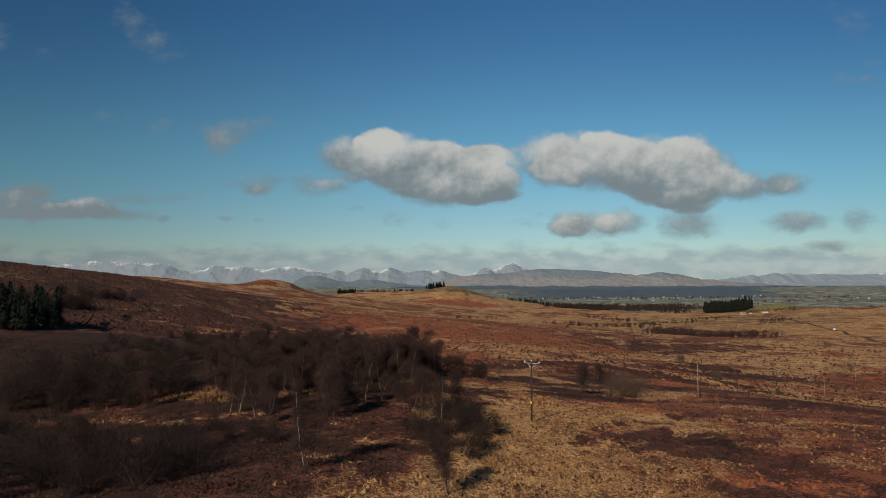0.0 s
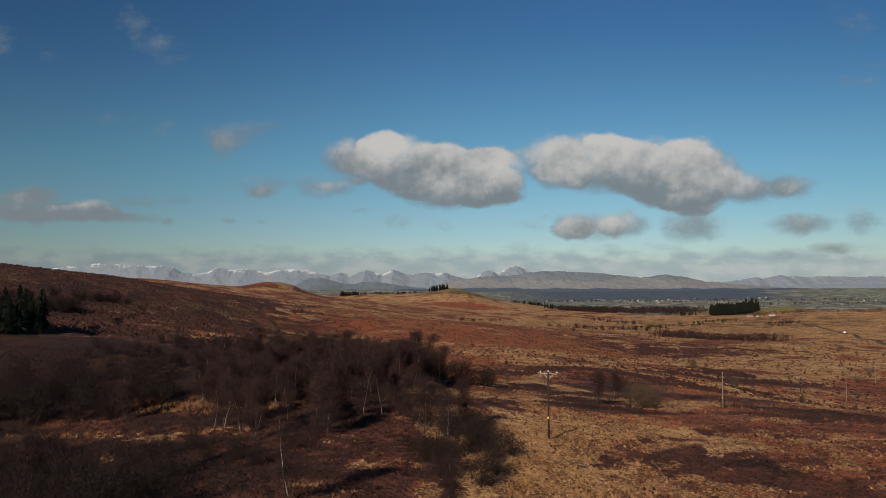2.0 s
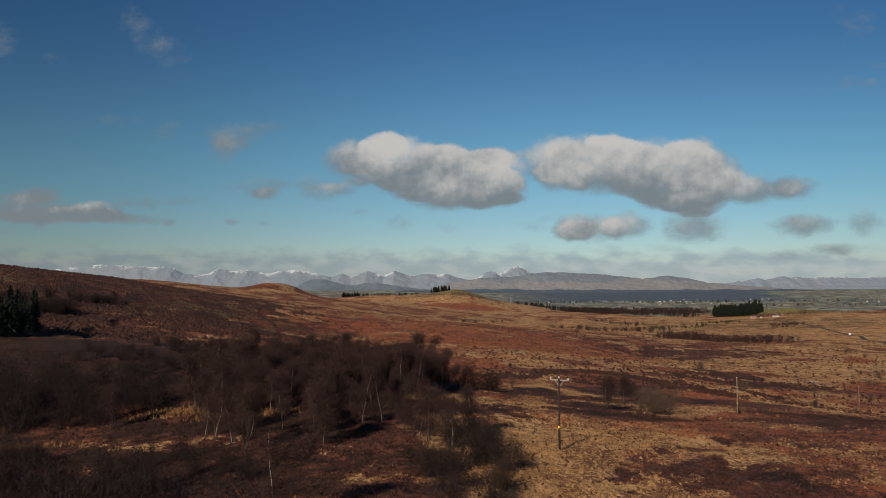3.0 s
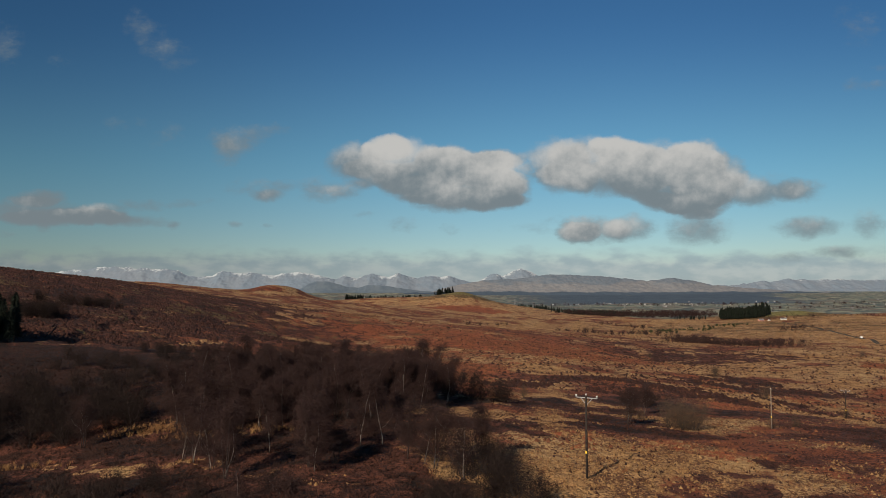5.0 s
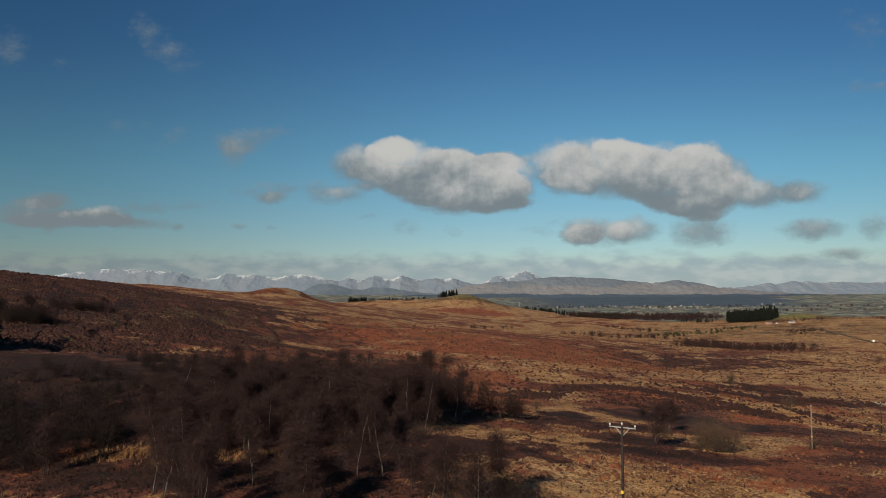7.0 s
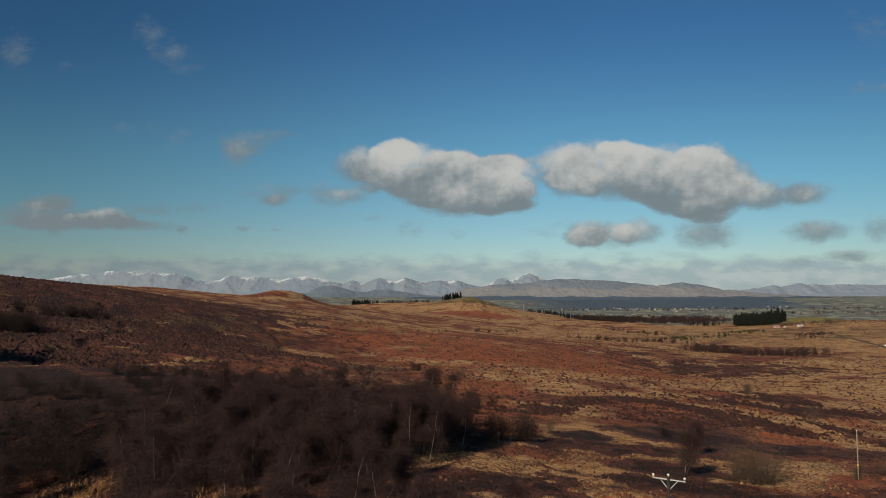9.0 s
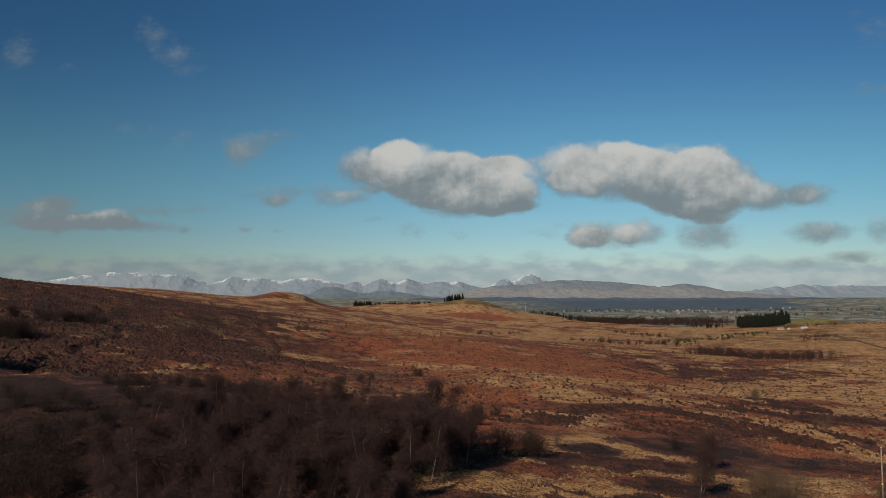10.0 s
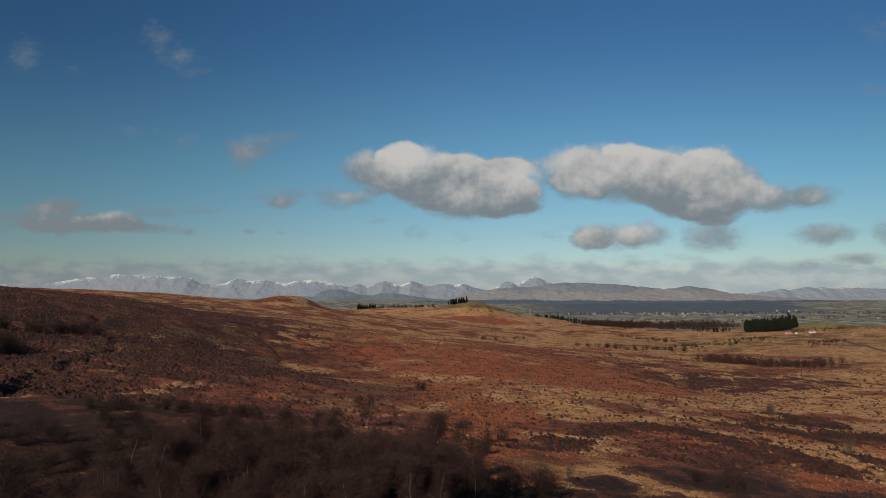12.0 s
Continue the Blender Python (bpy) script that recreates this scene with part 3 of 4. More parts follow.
PALE = [Patch(56, 148, 20, 15, 0, 0.45), Patch(169, 399, 41, 46, 0, 1.0), Patch(87, 231, 9.6, 15, 0, 0.9), Patch(89, 352, 33, 70, 0, 0.6), Patch(28, 178, 4.6, 6.4, 0, 0.8), Patch(3, 167, 6.3, 9.5, 0, 0.65), Patch(14, 101, 7.3, 6.8, 0, 0.6),
        Patch(367, 911, 63, 100, 0, 0.9), Patch(409, 769, 70, 110, 0, 0.8), Patch(13, 86, 13, 14, 0, 0.6), Patch(215, 390, 120, 70, 10, 0.7), Patch(60, 330, 45, 50, 0, 0.42), Patch(-72, 188, 11, 3.5, -8, 0.8),
        Patch(-45, 127, 8, 7, 0, 0.8), Patch(-60, 540, 80, 30, 20, 0.6), Patch(480, 980, 300, 200, 0, 0.8), Patch(-150, 800, 130, 50, 10, 0.4),
        Patch(60, 1560, 220, 170, 0, 0.7), Patch(-110, 440, 60, 60, 20, 0.55), Patch(-160, 300, 25, 18, 0, 0.4),
        Patch(168, 390, 34, 30, 10, 0.8), Patch(58, 305, 40, 40, 0, 0.6), Patch(8, 168, 8, 5, 0, 0.6), Patch(28, 176, 7, 4, 0, 0.7), Patch(74, 222, 9, 5, 0, 0.8), Patch(22, 224, 10, 4, 30, 0.6)]
BLEACHED = [Patch(-47, 110, 7, 1.4, 0, 0.65), Patch(-30, 103.4, 5, 1.0, 0, 0.55), Patch(-13, 91.5, 6, 2, 0, 0.7), Patch(-7, 93.5, 4, 1.6, 0, 0.65), Patch(-79, 219, 6, 7, 0, 0.75), Patch(-115, 262, 9, 8, 0, 0.7), Patch(-42, 98, 7, 1.5, -3, 0.75), Patch(-22, 97, 8, 1.4, -3, 0.7), Patch(-8, 84, 5, 2.2, 0, 0.65), Patch(-45, 127, 5, 3, 0, 0.85), Patch(-72, 188, 9, 2, -8, 0.8),
            Patch(-78, 212, 16, 3, 0, 0.5), Patch(-18, 74, 5, 1.6, 10, 0.6), Patch(13, 86, 13, 12, 0, 0.55), Patch(-92, 238, 9, 2.5, 0, 0.6), Patch(-60, 112, 9, 1.2, 0, 0.6), Patch(-36, 105, 11, 2.2, -8, 0.8), Patch(-22, 95, 7, 1.5, 0, 0.6), Patch(-22, 116, 5, 1.5, 0, 0.5),
            Patch(-142, 358, 6, 14, 10, 0.8), Patch(-74, 236, 5, 7, 0, 0.7), Patch(-94, 196, 7, 3, 0, 0.6)]
MOSS = [Patch(605, 1275, 80, 60, 0, 0.9), Patch(20, 1690, 80, 60, 0, 0.75), Patch(330, 930, 90, 60, 0, 0.4), Patch(-60, 470, 22, 14, 0, 0.4), Patch(620, 1330, 160, 60, 0, 0.6),
        Patch(-115, 200, 30, 12, 0, 0.35), Patch(330, 1930, 150, 130, 0, 0.8), Patch(450, 1030, 250, 150, 0, 0.42), Patch(300, 820, 120, 60, 0, 0.36)]

OLIVE = [Patch(-150, 350, 80, 110, 0, 0.45), Patch(-110, 230, 45, 40, 0, 0.30), Patch(-60, 300, 50, 60, 0, 0.4), Patch(-300, 650, 160, 200, 0, 0.45), Patch(-80, 520, 80, 90, 0, 0.35)]


def covering(patches, x, y):
    total = 0 * x
    for p in patches:
        c, s = math.cos(radians(p.turn)), math.sin(radians(p.turn))
        a, b = ((x - p.x) * c + (y - p.y) * s) / p.rx, ((y - p.y) * c - (x - p.x) * s) / p.ry
        total = np.maximum(total, p.strength * np.clip(1.5 - 0.8 * np.sqrt(a * a + b * b), 0, 1))
    return total


def streaks(x, y):
    """Bands of heather that run across the wet ground to the east."""
    run = rough(x * 0.9 + y * 0.15, y * 0.8, 8, 51, 4)
    near = 0.85 * rise(0.20, 0.62, run) * rise(0, 50, x) * (1 - rise(360, 520, y))
    return np.maximum(near, 0.85 * rise(0.30, 0.75, rough(x * 0.85, y, 22, 57, 5)) * (1 - 0.5 * rise(900, 1500, y)))


def covers(x, y):
    """How much of each spot is bracken, heather with painted shade, straw grass and moss."""
    reach = 2.2 + 5.0 * rise(150, 500, y)
    wobble_x, wobble_y = x + reach * rough(x, y, 11, 61, 4), y + 1.2 * reach * rough(x, y, 13, 67, 4)
    # west: less straw and more dark cover, painting the western slope's shade
    west = rise(-10, 70, -x) * (1 - rise(340, 620, y))
    patch = rough(x * 0.9, y, 22, 41, 5)
    pale = np.clip(0.50 + 0.60 * patch + 0.62 * covering(PALE, wobble_x, wobble_y) - 0.42 * west, 0, 1)
    red = covering(RUST, wobble_x, wobble_y) + 0.42 * (1 - 0.8 * covering(PALE, wobble_x, wobble_y)) * rise(0.15, 0.85, rough(x * 0.9, y, 24, 71, 4))
    heath_and_shade = covering(LING_AND_SHADE, wobble_x, wobble_y) + 0.10 * west + 0.36 * rise(30, 130, -x) * (1 - rise(330, 520, y + 0.6 * x)) + (0.24 + 0.16 * west) * rough(x, y, 9, 73, 4) + 0.20 * rough(x, y, 2.6, 75, 2)
    dark = np.clip(np.maximum(heath_and_shade, 0.47 * streaks(x, y) * (1 - 0.6 * covering(PALE, wobble_x, wobble_y))), 0, 1)
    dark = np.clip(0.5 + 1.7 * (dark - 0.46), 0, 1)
    cut = (x < -55) & (y > 180) & (y < 460)
    dark[cut] = np.maximum(dark[cut], 1 - rise(0.7, 2.0, burn_at(x[cut], y[cut])))
    bleached = covering(BLEACHED, x + 2.2 * rough(x, y, 4, 77, 2), y + 2.2 * rough(x, y, 4, 79, 2))
    bleached = 0.85 * bleached * rise(-0.35, 0.25, rough(x, y, 2.4, 89, 3) + 0.5 * rough(x, y, 7, 91, 2))
    dark, red, pale = dark * (1 - 0.9 * bleached), red * (1 - 0.8 * bleached), np.maximum(pale, 1.3 * bleached)
    moss = covering(MOSS, wobble_x, wobble_y)
    olive = covering(OLIVE, wobble_x, wobble_y) * rise(-0.5, 0.5, rough(x, y, 18, 95, 4))
    return red * (1 - 0.6 * olive), dark * (1 - 0.35 * olive), pale * (1 - 0.5 * dark), np.maximum(moss, olive)


def build_ground():
    fan = np.concatenate([np.linspace(-46, 46, 350), np.linspace(46, 314, 90)[1:-1]])
    rings = np.concatenate([[0.0], np.geomspace(12, 95, 36)[:-1], np.geomspace(95, 5200, 520)])
    a, r = np.meshgrid(np.radians(fan), rings, indexing="xy")
    x, y = r * np.sin(a), r * np.cos(a) - 20
    z = height(x, y)
    n, m = len(rings), len(fan)
    idx = np.arange(n * m).reshape(n, m)
    nxt = np.roll(idx, -1, axis=1)
    faces = np.stack([idx[:-1], nxt[:-1], nxt[1:], idx[1:]], -1).reshape(-1, 4)[:, ::-1]
    me = bpy.data.meshes.new("ground")
    me.vertices.add(n * m)
    me.vertices.foreach_set("co", np.stack([x, y, z], -1).astype(np.float32).ravel())
    me.loops.add(faces.size)
    me.loops.foreach_set("vertex_index", faces.astype(np.int32).ravel())
    me.polygons.add(len(faces))
    me.polygons.foreach_set("loop_start", np.arange(0, faces.size, 4, dtype=np.int32))
    me.materials.append(MOOR)
    me.update(calc_edges=True)
    me.shade_smooth()
    red, dark, pale, green = covers(x, y)
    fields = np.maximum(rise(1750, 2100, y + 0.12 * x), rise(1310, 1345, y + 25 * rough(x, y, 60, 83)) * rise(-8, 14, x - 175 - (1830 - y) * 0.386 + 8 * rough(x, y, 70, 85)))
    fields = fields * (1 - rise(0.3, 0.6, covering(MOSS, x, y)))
    # the woodland band, whose ground colour also carries cloud shade
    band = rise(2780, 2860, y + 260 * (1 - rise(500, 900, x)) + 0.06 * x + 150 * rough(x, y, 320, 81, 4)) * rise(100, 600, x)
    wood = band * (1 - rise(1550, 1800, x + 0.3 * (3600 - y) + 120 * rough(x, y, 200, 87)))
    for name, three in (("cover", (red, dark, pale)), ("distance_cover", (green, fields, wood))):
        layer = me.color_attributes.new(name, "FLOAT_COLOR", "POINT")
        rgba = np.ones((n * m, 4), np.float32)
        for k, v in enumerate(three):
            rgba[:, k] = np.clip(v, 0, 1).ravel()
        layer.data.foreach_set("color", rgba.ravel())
    return tagged(new("ground", me), "rolling brown winter moorland falling to a far plain of fields", "moorland", kind="structure")


build_ground()


# ---------------------------------------------------------------- far hills
def range_of_hills(name, label, profile, y0, depth, material, seed, crag, relief, columns=1300, rows=56):
    """A range whose crest follows the heights of profile, (x, z) pairs; broken by ridges and corries."""
    xs = np.linspace(profile[0][0], profile[-1][0], columns)
    ys = np.linspace(0, 1, rows)
    px, pz = zip(*profile)
    crest = np.interp(xs, px, pz)
    x, v = np.meshgrid(xs, ys)
    y = y0 + depth * v
    spur = np.abs(rough(x + 0.5 * y, y, 120, seed, 4))
    face = v ** 1.12
    z = -40 + (crest[None] + 40) * face * (1 - relief * spur * np.sin(math.pi * np.clip(v, 0, 0.9) / 0.9)) + crag * rough(x, y, 30, seed + 9, 4) * (0.3 + 0.7 * v)
    idx = np.arange(columns * rows).reshape(rows, columns)
    faces = np.stack([idx[:-1, :-1], idx[:-1, 1:], idx[1:, 1:], idx[1:, :-1]], -1).reshape(-1, 4)
    me = mesh_from(name, np.stack([x, y, z], -1).reshape(-1, 3).tolist(), faces.tolist(), material, True)
    layer = me.attributes.new("crest", "FLOAT", "POINT")
    layer.data.foreach_set("value", (1 - (crest[None] + 6 - z) / 62).clip(0, 1.2).astype(np.float32).ravel() * np.interp(z.ravel(), [80, 105], [0.45, 1]).astype(np.float32))
    return tagged(new(name, me), label, "mountains", kind="structure")


range_of_hills("backdrop_mountains", "snow-streaked mountain range blued by haze on the horizon",
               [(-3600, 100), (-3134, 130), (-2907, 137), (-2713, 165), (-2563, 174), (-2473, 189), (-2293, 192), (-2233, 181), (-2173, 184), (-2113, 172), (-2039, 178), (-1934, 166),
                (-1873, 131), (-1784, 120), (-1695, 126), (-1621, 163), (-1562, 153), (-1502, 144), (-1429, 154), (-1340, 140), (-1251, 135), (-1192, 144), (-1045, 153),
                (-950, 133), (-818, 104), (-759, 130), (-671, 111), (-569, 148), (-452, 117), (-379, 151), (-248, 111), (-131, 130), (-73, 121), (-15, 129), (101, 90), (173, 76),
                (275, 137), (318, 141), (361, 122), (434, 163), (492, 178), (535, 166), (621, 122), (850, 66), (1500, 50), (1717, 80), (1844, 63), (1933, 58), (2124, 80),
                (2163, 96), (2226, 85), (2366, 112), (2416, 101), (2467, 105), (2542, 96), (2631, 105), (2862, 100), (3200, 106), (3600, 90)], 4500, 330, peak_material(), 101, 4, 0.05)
# foothills carry the haze as a blue base colour
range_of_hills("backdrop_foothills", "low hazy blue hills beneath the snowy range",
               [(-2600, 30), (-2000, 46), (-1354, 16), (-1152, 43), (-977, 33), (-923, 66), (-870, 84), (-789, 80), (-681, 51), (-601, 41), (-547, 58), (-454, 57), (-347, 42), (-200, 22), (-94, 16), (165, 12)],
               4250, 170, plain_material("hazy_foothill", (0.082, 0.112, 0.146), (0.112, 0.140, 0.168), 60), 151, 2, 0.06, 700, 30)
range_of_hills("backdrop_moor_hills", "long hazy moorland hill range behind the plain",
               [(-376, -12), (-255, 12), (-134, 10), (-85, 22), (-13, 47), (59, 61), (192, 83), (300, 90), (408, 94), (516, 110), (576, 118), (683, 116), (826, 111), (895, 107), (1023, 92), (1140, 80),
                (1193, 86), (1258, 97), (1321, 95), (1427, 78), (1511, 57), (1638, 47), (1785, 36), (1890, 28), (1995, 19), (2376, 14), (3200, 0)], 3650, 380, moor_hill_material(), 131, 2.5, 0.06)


# ---------------------------------------------------------------- trees and bushes
def sprays(starts, ways, lengths, width, droop, gen):
    """Thin tapered twig blades from the given starts."""
    n = len(starts)
    side = np.cross(ways, gen.normal(size=(n, 3)))
    side /= np.linalg.norm(side, axis=1, keepdims=True) + 1e-9
    side = side * (width * gen.uniform(0.6, 1.3, n))[:, None]
    end = starts + unit(ways - np.array([0, 0, 1.0]) * droop) * lengths[:, None]
    return np.stack([starts - side, starts + side, end], 1).reshape(-1, 3)


def unit(v):
    return v / (np.linalg.norm(v, axis=-1, keepdims=True) + 1e-9)


def crooked(start, way, length, bends, gen, lift=0.15, bend=0.16):
    pts, p, d = [Vector(start)], Vector(start), Vector(way).normalized()
    for _ in range(bends):
        d = (d + Vector(gen.normal(0, bend, 3)) + Vector((0, 0, lift))).normalized()
        p = p + d * (length / bends)
        pts.append(p.copy())
    return pts


def along(pts, t):
    k = min(int(t * (len(pts) - 1)), len(pts) - 2)
    return pts[k].lerp(pts[k + 1], t * (len(pts) - 1) - k)


def birch(seed, tall, stems, spread, twigs, group, white=True):
    """A bare birch: white stems, rising limbs and a haze of drooping twigs."""
    gen = np.random.default_rng(seed)
    tree = empty_thing("birch_tree", "bare winter birch with white bark and purple-brown twigs", "tree", group)
    limbs = []
    for k in range(stems):
        turn = 2 * math.pi * (k + gen.uniform(0, 0.6)) / stems
        out = 0.04 if stems == 1 else 0.13
        pts = crooked((0.12 * k * math.cos(turn), 0.12 * k * math.sin(turn), 0), (out * math.cos(turn), out * math.sin(turn), 1), tall * gen.uniform(0.86, 1.0), 8, gen, 0.05, 0.11)
        r0 = 0.0085 * tall
        part("trunk", mesh_from("trunk", *tube(pts, [r0 * (1 - 0.93 * i / 8) for i in range(9)], 6), BIRCH if white and k < 1 else LIMB, True), tree)
        for j in range(int(9 / stems) + 2):
            t = gen.uniform(0.14, 0.9)
            a = gen.uniform(0, 2 * math.pi)
            length = spread * (1.15 - 0.75 * t) * gen.uniform(0.7, 1.2)
            limb = crooked(along(pts, t), (math.cos(a), math.sin(a), 0.75), length, 4, gen, 0.14)
            part("limb", mesh_from("limb", *tube(limb, [r0 * 0.42 * (1 - t * 0.5) * (1 - 0.8 * i / 4) for i in range(5)], 4), BIRCH if white and j < 4 else LIMB, True), tree)
            limbs.append(limb)
        limbs.append(pts[3:])
    starts, ways = [], []
    share = twigs // len(limbs)
    for limb in limbs:
        t = gen.uniform(0.15, 1.0, share)
        base = np.array([along(limb, float(v)) for v in t])
        d = unit(gen.normal(size=(share, 3)) * (1, 1, 0.6) + (0, 0, 0.35))
        reach = gen.uniform(0, 0.9, share)[:, None] * spread * 0.42
        starts.append(base + d * reach)
        ways.append(unit(d + gen.normal(0, 0.55, (share, 3))))
    starts, ways = np.concatenate(starts), np.concatenate(ways)
    starts[:, 2] = np.maximum(starts[:, 2], 0.06 * tall)
    blades = sprays(starts, ways, gen.uniform(0.45, 1.15, len(starts)), 0.0125, 0.35, gen)
    part("crown", quad_mesh("crown", blades, len(blades) // 3, 3, BIRCH_TWIG), tree, "haze of fine purple-brown twigs")
    return tree


def bush(seed, tall, wide, twigs, material, name, label, group, width=0.010, count=5):
    """A leafless bush: many stems from the foot and a domed mass of twigs."""
    gen = np.random.default_rng(seed)
    thing = empty_thing(name, label, "bush", group)
    stems = []
    for k in range(count):
        a = gen.uniform(0, 2 * math.pi)
        lean = gen.uniform(0.15, 0.8) * wide / tall
        pts = crooked((0.15 * math.cos(a), 0.15 * math.sin(a), 0), (lean * math.cos(a), lean * math.sin(a), 1), tall * gen.uniform(0.65, 0.9), 5, gen, 0.08)
        part("stem", mesh_from("stem", *tube(pts, [0.05 * (1 - 0.8 * i / 5) for i in range(6)], 4), LIMB, True), thing)
        stems.append(pts)
    share = twigs // count
    starts, ways = [], []
    for pts in stems:
        base = np.array([along(pts, float(v)) for v in gen.uniform(0.1, 1.0, share)])
        d = unit(gen.normal(size=(share, 3)) + (0, 0, 0.4))
        starts.append(base + d * gen.uniform(0, 0.32, share)[:, None] * wide)
        ways.append(unit(d + gen.normal(0, 0.5, (share, 3)) + (0, 0, 0.3)))
    starts, ways = np.concatenate(starts), np.concatenate(ways)
    starts[:, 2] = np.maximum(starts[:, 2], 0.05)
    blades = sprays(starts, ways, gen.uniform(0.25, 0.75, len(starts)), width, 0.1, gen)
    part("crown", quad_mesh("crown", blades, len(blades) // 3, 3, material), thing)
    return thing


def conifer(seed, tall, wide, group):
    """A spruce: straight trunk and drooping tiers of needle sprays."""
    gen = np.random.default_rng(seed)
    tree = empty_thing("conifer_tree", "dark green plantation spruce", "tree", group)
    part("trunk", mesh_from("trunk", *tube([(0, 0, 0), (0, 0, tall * 0.5), (0, 0, tall * 0.97)], [0.22, 0.14, 0.02], 6), SPRUCE_BARK, True), tree)
    n = 850
    t = gen.uniform(0.08, 1.0, n) ** 0.8
    a = gen.uniform(0, 2 * math.pi, n)
    r = wide * 1.15 * (1.02 - t) ** 0.62 * gen.uniform(0.25, 1.0, n)
    starts = np.stack([r * 0.3 * np.cos(a), r * 0.3 * np.sin(a), t * tall + 0.2], 1)
    ways = unit(np.stack([np.cos(a), np.sin(a), gen.uniform(-0.35, 0.25, n)], 1))
    blades = sprays(starts, ways, r + 0.35, 0.34, 0.35, gen)
    part("crown", quad_mesh("crown", blades, len(blades) // 3, 3, NEEDLE), tree)
    return tree


def scatter(makers, spots, sizes, seed):
    """Stands copies of the given things on the spots."""
    gen = np.random.default_rng(seed)
    for n, (x, y) in enumerate(spots):
        thing = makers[int(gen.integers(len(makers)))]
        copy_thing(thing, stand(x, y, gen.uniform(0, 360), gen.uniform(*sizes)))


def grove(cx, cy, rx, ry, count, gap, seed):
    """Spots in an ellipse, none nearer to another than gap."""
    gen = np.random.default_rng(seed)
    spots = []
    for _ in range(4000):
        x, y = gen.uniform(-1, 1, 2)
        if x * x + y * y > 1:
            continue
        p = (cx + x * rx, cy + y * ry)
        if all((p[0] - q[0]) ** 2 + (p[1] - q[1]) ** 2 > gap * gap for q in spots):
            spots.append(p)
            if len(spots) == count:
                break
    return spots


def hedge(points, count, loose, seed):
    """Spots along a line of points."""
    gen = np.random.default_rng(seed)
    pts = [Vector((*p, 0)) for p in points]
    out = []
    for k in range(count):
        p = along(pts, min((k + gen.uniform(0, 1)) / count, 0.999))
        out.append((p.x + gen.normal(0, loose), p.y + gen.normal(0, loose)))
    return out


def dead_tree(x, y, turn):
    """A dead stem that leans far over, with a few broken limbs."""
    gen = np.random.default_rng(29)
    tree = empty_thing("dead_tree", "leaning dead tree with bare broken limbs on the slope", "tree")
    stem = crooked((0, 0, -0.2), (0.9, 0.2, 1.0), 5.6, 6, gen, 0.02, 0.08)
    part("trunk", mesh_from("trunk", *tube(stem, [0.26 * (1 - 0.7 * i / 6) for i in range(7)], 7), LIMB, True), tree)
    for t, a in ((0.45, 0.4), (0.62, 2.6), (0.8, -0.7), (0.92, 1.4)):
        limb = crooked(along(stem, t), (math.cos(a), math.sin(a), 0.7), 1.7 * (1.3 - t) + 0.5, 3, gen)
        part("limb", mesh_from("limb", *tube(limb, [0.09, 0.07, 0.045, 0.02], 5), LIMB, True), tree)
    tree.matrix_world = stand(x, y, turn)


dead_tree(-105, 199, 10)


def remove_models(models):
    for m in models:
        for o in (*m.children_recursive, m):
            bpy.data.objects.remove(o)


wood_birches = [birch(11, 8.4, 2, 2.6, 5000, "birches of the wood", False), birch(12, 7.6, 3, 2.8, 5000, "birches of the wood", False), birch(13, 9.0, 1, 2.5, 5000, "birches of the wood"),
                birch(14, 7.0, 3, 2.6, 5000, "birches of the wood"), birch(15, 8.0, 2, 3.0, 5000, "birches of the wood")]
lone_birches = [birch(21, 7.5, 2, 2.0, 4200, "birches on the open moor"), birch(22, 6.4, 1, 1.9, 4200, "birches on the open moor"), birch(23, 6.8, 3, 2.2, 4200, "birches on the open moor")]
willows = [bush(31 + k, 4.2, 4.6, 2500, SHADED_WILLOW_TWIG, "willow_bush", "leafless brown willow bush on the moor", "willow bushes", 0.016) for k in range(3)]
moor_willows = [bush(36 + k, 4.2, 4.8, 3200, PALE_TWIG, "willow_bush", "pale brown leafless willow bush on open moor", "willow bushes", 0.010) for k in range(3)]
scrubs = [bush(41 + k, 5.0, 5.2, 650, BIRCH_TWIG, "scrub_bush", "dark leafless scrub in the valley bottom", "valley scrub", 0.038, 3) for k in range(3)]
gorses = [bush(51 + k, 1.6, 2.6, 420, GORSE_LEAF, "gorse_bush", "low dark green gorse bush", "gorse bushes", 0.07, 3) for k in range(2)]
conifers = [conifer(61, 19, 3.6, "conifer plantation"), conifer(62, 17, 3.3, "conifer plantation"), conifer(63, 21, 3.8, "conifer plantation")]

scatter(wood_birches, grove(-26, 141, 20, 24, 72, 2.6, 1), (0.85, 1.1), 1)
scatter(wood_birches, grove(-6.5, 144, 6, 11, 16, 2.5, 2), (0.85, 1.05), 2)
scatter(wood_birches, grove(-10, 151, 8, 11, 8, 2.6, 62), (1.0, 1.2), 62)
scatter(wood_birches, grove(-30, 128, 14, 10, 16, 2.6, 63), (0.8, 1.0), 63)
scatter(wood_birches, [(-27.5, 101), (-24.3, 96), (-22.5, 106), (-19, 109), (-16, 96.5), (-13.5, 99), (-12, 107), (-28.5, 110), (-9.5, 107.5), (-6, 99.5), (-17, 103), (-31, 105)], (0.85, 1.1), 70)
